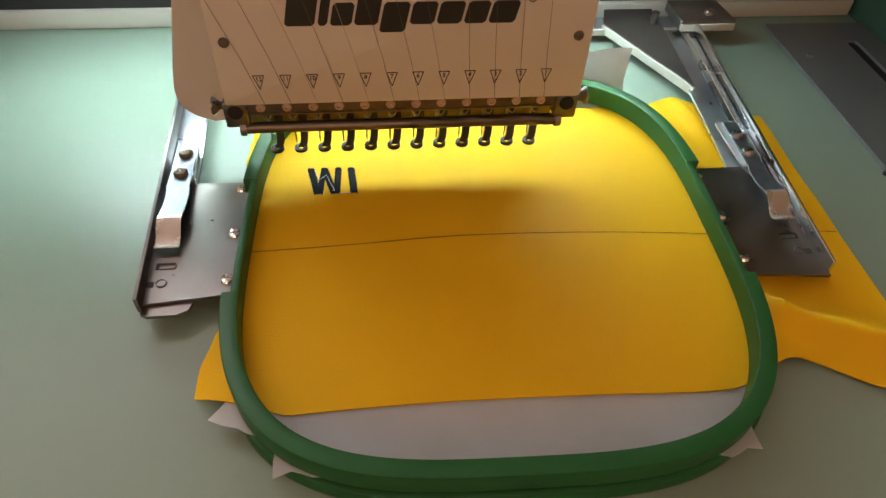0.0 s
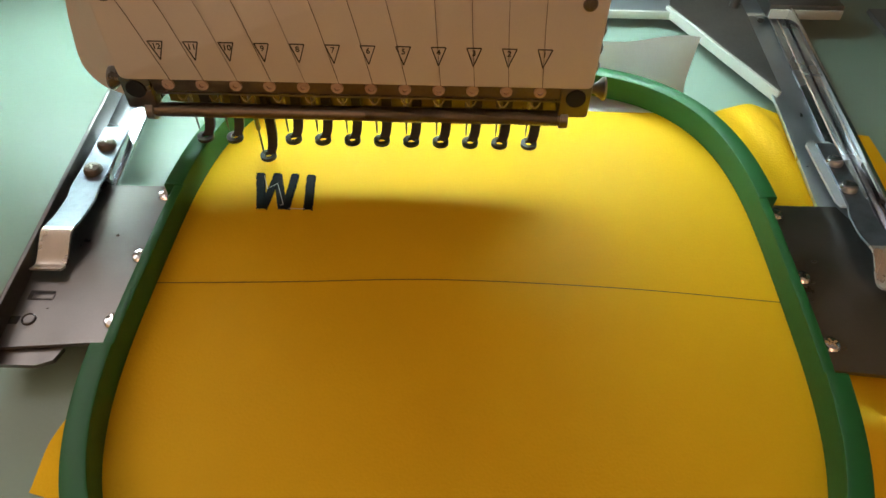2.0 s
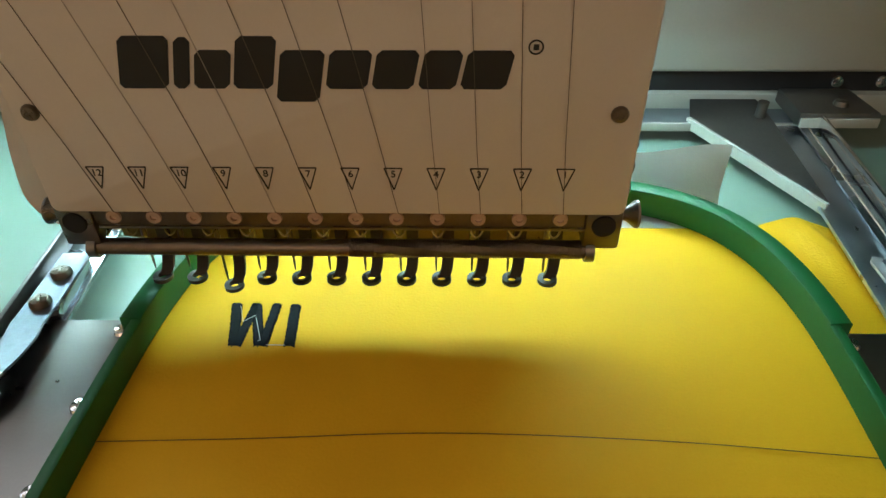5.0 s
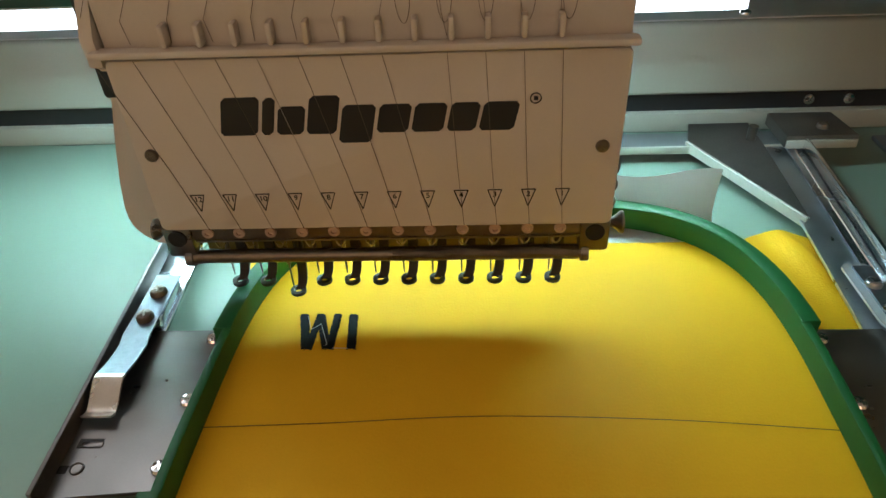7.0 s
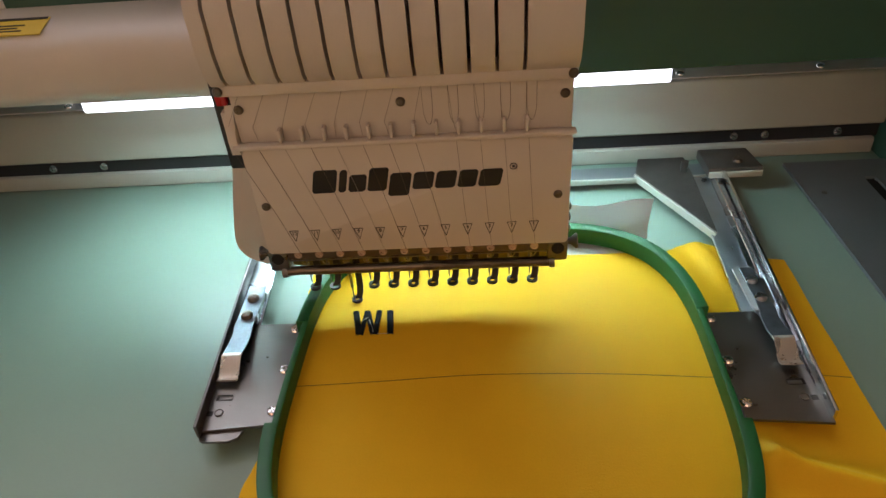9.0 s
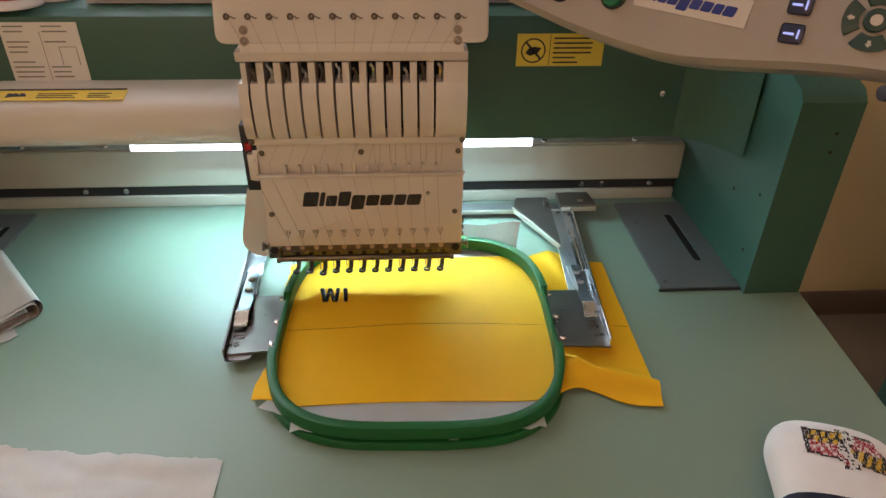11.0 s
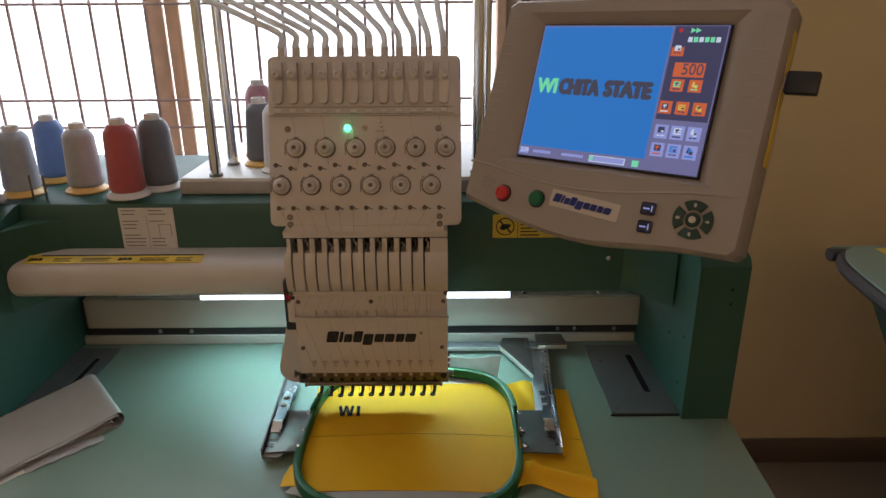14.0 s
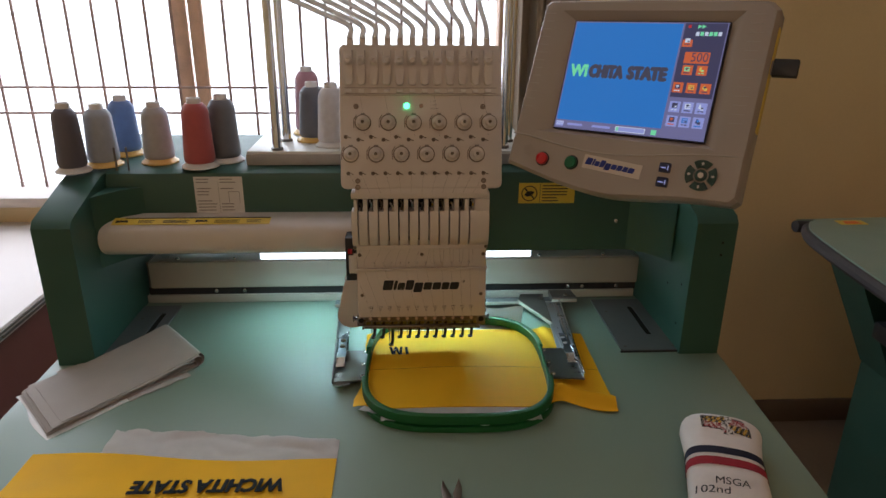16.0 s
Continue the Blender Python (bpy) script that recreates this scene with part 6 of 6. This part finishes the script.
def head_cover():
    hc = thing("golf_headcover", (0.37, -0.35, TOP), "white knitted golf headcover with navy and red bands", "headcover")
    c0, c1 = Vector((0.404, -0.248, 0)), Vector((0.330, -0.470, 0))
    along = (c1 - c0).normalized()
    across = Vector((-along.y, along.x, 0))
    ln = (c1 - c0).length

    def section(s):
        t = max(0.0, min(1.0, s))
        if t < 0.22:
            r = math.sqrt(max(0, 1 - (1 - t / 0.22) ** 2))
            w = 0.050 * r
        else:
            w = 0.050 - 0.004 * min(1, (t - 0.22) / 0.2) + 0.001 * max(0, (t - 0.45) / 0.55)
        hh = 0.024 * (math.sqrt(max(0, 1 - (1 - min(t, 0.18) / 0.18) ** 2))) * (1 - 0.15 * t)
        return w, max(hh, 0.0005)

    def surf(s, a, grow=0.0):
        w, hh = section(s)
        w, hh = w + grow, hh + grow
        c = c0 + along * (s * ln) + Vector((0, 0, TOP + 0.0008 + section(s)[1]))
        e = 0.75
        ca, sa = math.cos(a), math.sin(a)
        off = 0.010 * math.exp(-((s - 0.12) / 0.10) ** 2) * (1 if ca > 0 else 0.2)
        return c + across * (math.copysign(abs(ca) ** e, ca) * (w + off * 0.5)) + Vector((0, 0, math.copysign(abs(sa) ** e, sa) * hh))

    def band(s0, s1, n, grow):
        bm = bmesh.new()
        rings = [[bm.verts.new(surf(s0 + (s1 - s0) * i / n, 2 * math.pi * k / 40, grow)) for k in range(40)] for i in range(n + 1)]
        for p, q in zip(rings, rings[1:]):
            for k in range(40):
                bm.faces.new((p[k], p[(k + 1) % 40], q[(k + 1) % 40], q[k]))
        if s0 > 0.2 and s1 < 0.9:
            pass
        else:
            bm.faces.new(rings[0][::-1])
            bm.faces.new(rings[-1])
        return bm
    part("body", band(0.003, 1.0, 40, 0.0), KNIT, hc, "white knitted body")
    part("navy_band", band(0.428, 0.488, 4, 0.0007), NAVY, hc, "navy blue band")
    part("red_band", band(0.516, 0.582, 4, 0.0007), RED_KNIT, hc, "dark red band")
    # emblem: quartered patches in an uneven outline
    rng = random.Random(2)

    def top(s, x):
        w, hh = section(s)
        return c0 + along * (s * ln) + across * x + Vector((0, 0, TOP + 0.0012 + section(s)[1] + hh * (max(0.0, 1 - (abs(x) / w) ** 2.6)) ** 0.37))
    mats = {"k": INK, "y": GOLD_THREAD, "r": RED_KNIT, "w": STICKER_W, "p": ROSE_THREAD}
    NX, NY = 40, 24
    patches = {k: bmesh.new() for k in mats}
    for j in range(NY):
        for i in range(NX):
            u, v = (i + 0.5) / NX, (j + 0.5) / NY
            lo, hi = 0.10 + 0.05 * u, 0.74 + 0.20 * u
            if 0.42 < u < 0.62:
                lo, hi = 0.0, 1.0
            if not lo < v < hi:
                continue
            w = (v - lo) / (hi - lo)
            if 0.40 < u < 0.66 and abs(u - 0.53 - 0.06 * math.sin(v * 9)) < 0.085:
                ch = "w" if rng.random() < 0.62 else "k"
            elif u < 0.04 or u > 0.955 or w < 0.07 or w > 0.93:
                ch = "k"
            elif (u < 0.5) == (w < 0.5):
                ch = "y" if (int(u * 17 + v * 5) + (w > 0.3)) % 2 else "k"
            else:
                ch = "r" if rng.random() < 0.5 else ("w" if rng.random() < 0.5 else "p")
            bm = patches[ch]
            x0, dx = -0.026 + 0.060 * i / NX, 0.060 / NX
            s0, ds = 0.125 + 0.185 * j / NY, 0.185 / NY * 1.02
            j1, j2 = rng.uniform(-0.0006, 0.0006), rng.uniform(-0.0006, 0.0006)
            vs = [bm.verts.new(top(s, x)) for s, x in ((s0, x0 + j1), (s0, x0 + dx + j2), (s0 + ds, x0 + dx + j1), (s0 + ds, x0 + j2))]
            bm.faces.new(vs)
    for ch, bm in patches.items():
        part("emblem_stitching", bm, mats[ch], hc, "embroidered emblem stitching")
    for words, s, size, wd, x in (("MSGA", 0.705, 0.018, 0.038, 0.000), ("102nd", 0.775, 0.018, 0.038, -0.024)):
        bm = letters(bmesh.new(), words, size, Matrix(), slant=0.1, depth=0.0, width=wd)
        for v in bm.verts:
            v.co = top(s - v.co.y / ln, v.co.x + x) + Vector((0, 0, 0.0004))
        part("lettering", bm, INK, hc, "black embroidered lettering %s" % words)


def snips():
    sn = thing("thread_snips", (0.028, -0.39, TOP), "black thread snips lying on the table", "scissors")
    for s in (-1, 1):
        bm = prism(bmesh.new(), [(0.028 + s * 0.003, -0.385), (0.028 + s * 0.011, -0.372), (0.028 + s * 0.013, -0.356), (0.028 + s * 0.010, -0.338), (0.028 + s * 0.007, -0.348), (0.028 + s * 0.001, -0.366)][::s], TOP + 0.003 + 0.002 * (s > 0), TOP + 0.005 + 0.002 * (s > 0), bevel=0.0004)
        part("blade", bm, DARK_STEEL, sn, "dark steel blade")
        part("handle", tube(bmesh.new(), curve_points([(0.028 + s * 0.004, -0.380, TOP + 0.006), (0.028 + s * 0.014, -0.41, TOP + 0.007), (0.028 + s * 0.012, -0.45, TOP + 0.007), (0.028, -0.478, TOP + 0.007)], 6), 0.0052, 10), BLACK, sn, "black handle")


folded_paper()
yellow_sample()
head_cover()
snips()

# ---- the neighbouring machine ----


def neighbour():
    nb = thing("neighbour_machine", (1.4, 0.1, 0.0), "neighbouring embroidery machine table with dark edging and green stand", "machine table")
    edge = curve_points([(0.882, -0.9, 0), (0.894, -0.3, 0), (0.910, 0.10, 0), (0.940, 0.41, 0), (0.968, 0.505, 0), (1.005, 0.543, 0), (1.07, 0.556, 0), (2.3, 0.60, 0)], 6)
    pts = [(p.x, p.y) for p in edge] + [(2.3, -0.9)]
    part("tabletop", prism(bmesh.new(), pts[::-1], 0.828, 0.852), LAMINATE, nb, "pale green tabletop")
    part("edging", tube(bmesh.new(), [(p.x, p.y, 0.8335) for p in edge], 0.0150, 10), RUBBER, nb, "dark rubber edging")
    part("stand", boxed(1.12, 1.30, -0.5, 0.42, GROUND, 0.80, bevel=0.006), GREEN, nb, "dark green stand")
    part("gusset", prism(bmesh.new(), [(0.965, 0.826), (1.119, 0.826), (1.119, 0.52)], 0.30, 0.42, Matrix(((1, 0, 0, 0), (0, 0, 1, 0), (0, 1, 0, 0), (0, 0, 0, 1)))), GREEN, nb)
    part("tray", boxed(1.02, 1.119, -0.4, 0.28, 0.66, 0.70, bevel=0.004), BLACK, nb)
    wl = thing("warning_label", (1.085, 0.520, 0.8523), "small orange and yellow warning label on the neighbouring table", "sticker")
    part("sheet", boxed(1.050, 1.120, 0.503, 0.536, 0.8522, 0.8527), STICKER_Y, wl)
    part("print", prism(bmesh.new(), [(1.063, 0.509), (1.107, 0.509), (1.101, 0.530), (1.069, 0.530)], 0.8527, 0.8530), ORANGE_STICKER, wl)


neighbour()

# ---- what moves ----
# where the needle stands in its stroke (0: down, 0.5: up), at seconds
STROKE = [(0.0, 0.5), (0.5, 0.5), (1.0, 0.25), (1.5, 0.0), (2.0, 0.2), (2.5, 0.4), (3.0, 0.5), (3.5, 0.33), (4.0, 0.45), (6.5, 0.0), (7.0, 0.28), (7.5, 0.45), (8.0, 0.4),
          (8.5, 0.3), (9.0, 0.05), (11.5, 0.45), (12.0, 0.3), (12.5, 0.05), (13.0, 0.4), (13.5, 0.4), (14.0, 0.4), (14.5, 0.2), (15.0, 0.15), (15.5, 0.05), (16.0, 0.05)]
BEAT = 8.33


def stroke_phase():
    """Seconds and phase in whole turns, unwound so that the needle keeps its beat."""
    out = [STROKE[0]]
    for t, frac in STROKE[1:]:
        t0, p0 = out[-1]
        turns = round(p0 + BEAT * (t - t0) - frac)
        out.append((t, frac + turns))
    return out


def motions():
    for ob in (HOOP, CARRIAGE, FABRIC, BACK_SHEET):
        o = ORG[ob]
        walk(ob, [(t, pose(o.x + dx, o.y + dy, o.z)) for t, dx, dy in DRIFT])
    phase = stroke_phase()
    ts, ps = [p[0] for p in phase], [p[1] for p in phase]
    foot, needle = STITCHING
    base = {foot: foot.location.copy(), needle: needle.location.copy()}
    rows = {foot: [], needle: []}
    for k in range(16 * FPS + 1):
        t = k / FPS
        c = 0.5 + 0.5 * math.cos(2 * math.pi * float(np.interp(t, ts, ps)))
        drop = {foot: min(0.0142, 0.018 * c), needle: 0.0240 * c}
        for ob in rows:
            b = base[ob]
            rows[ob].append((t, pose(b.x, b.y, b.z - drop[ob])))
    for ob, r in rows.items():
        walk(ob, r)


motions()
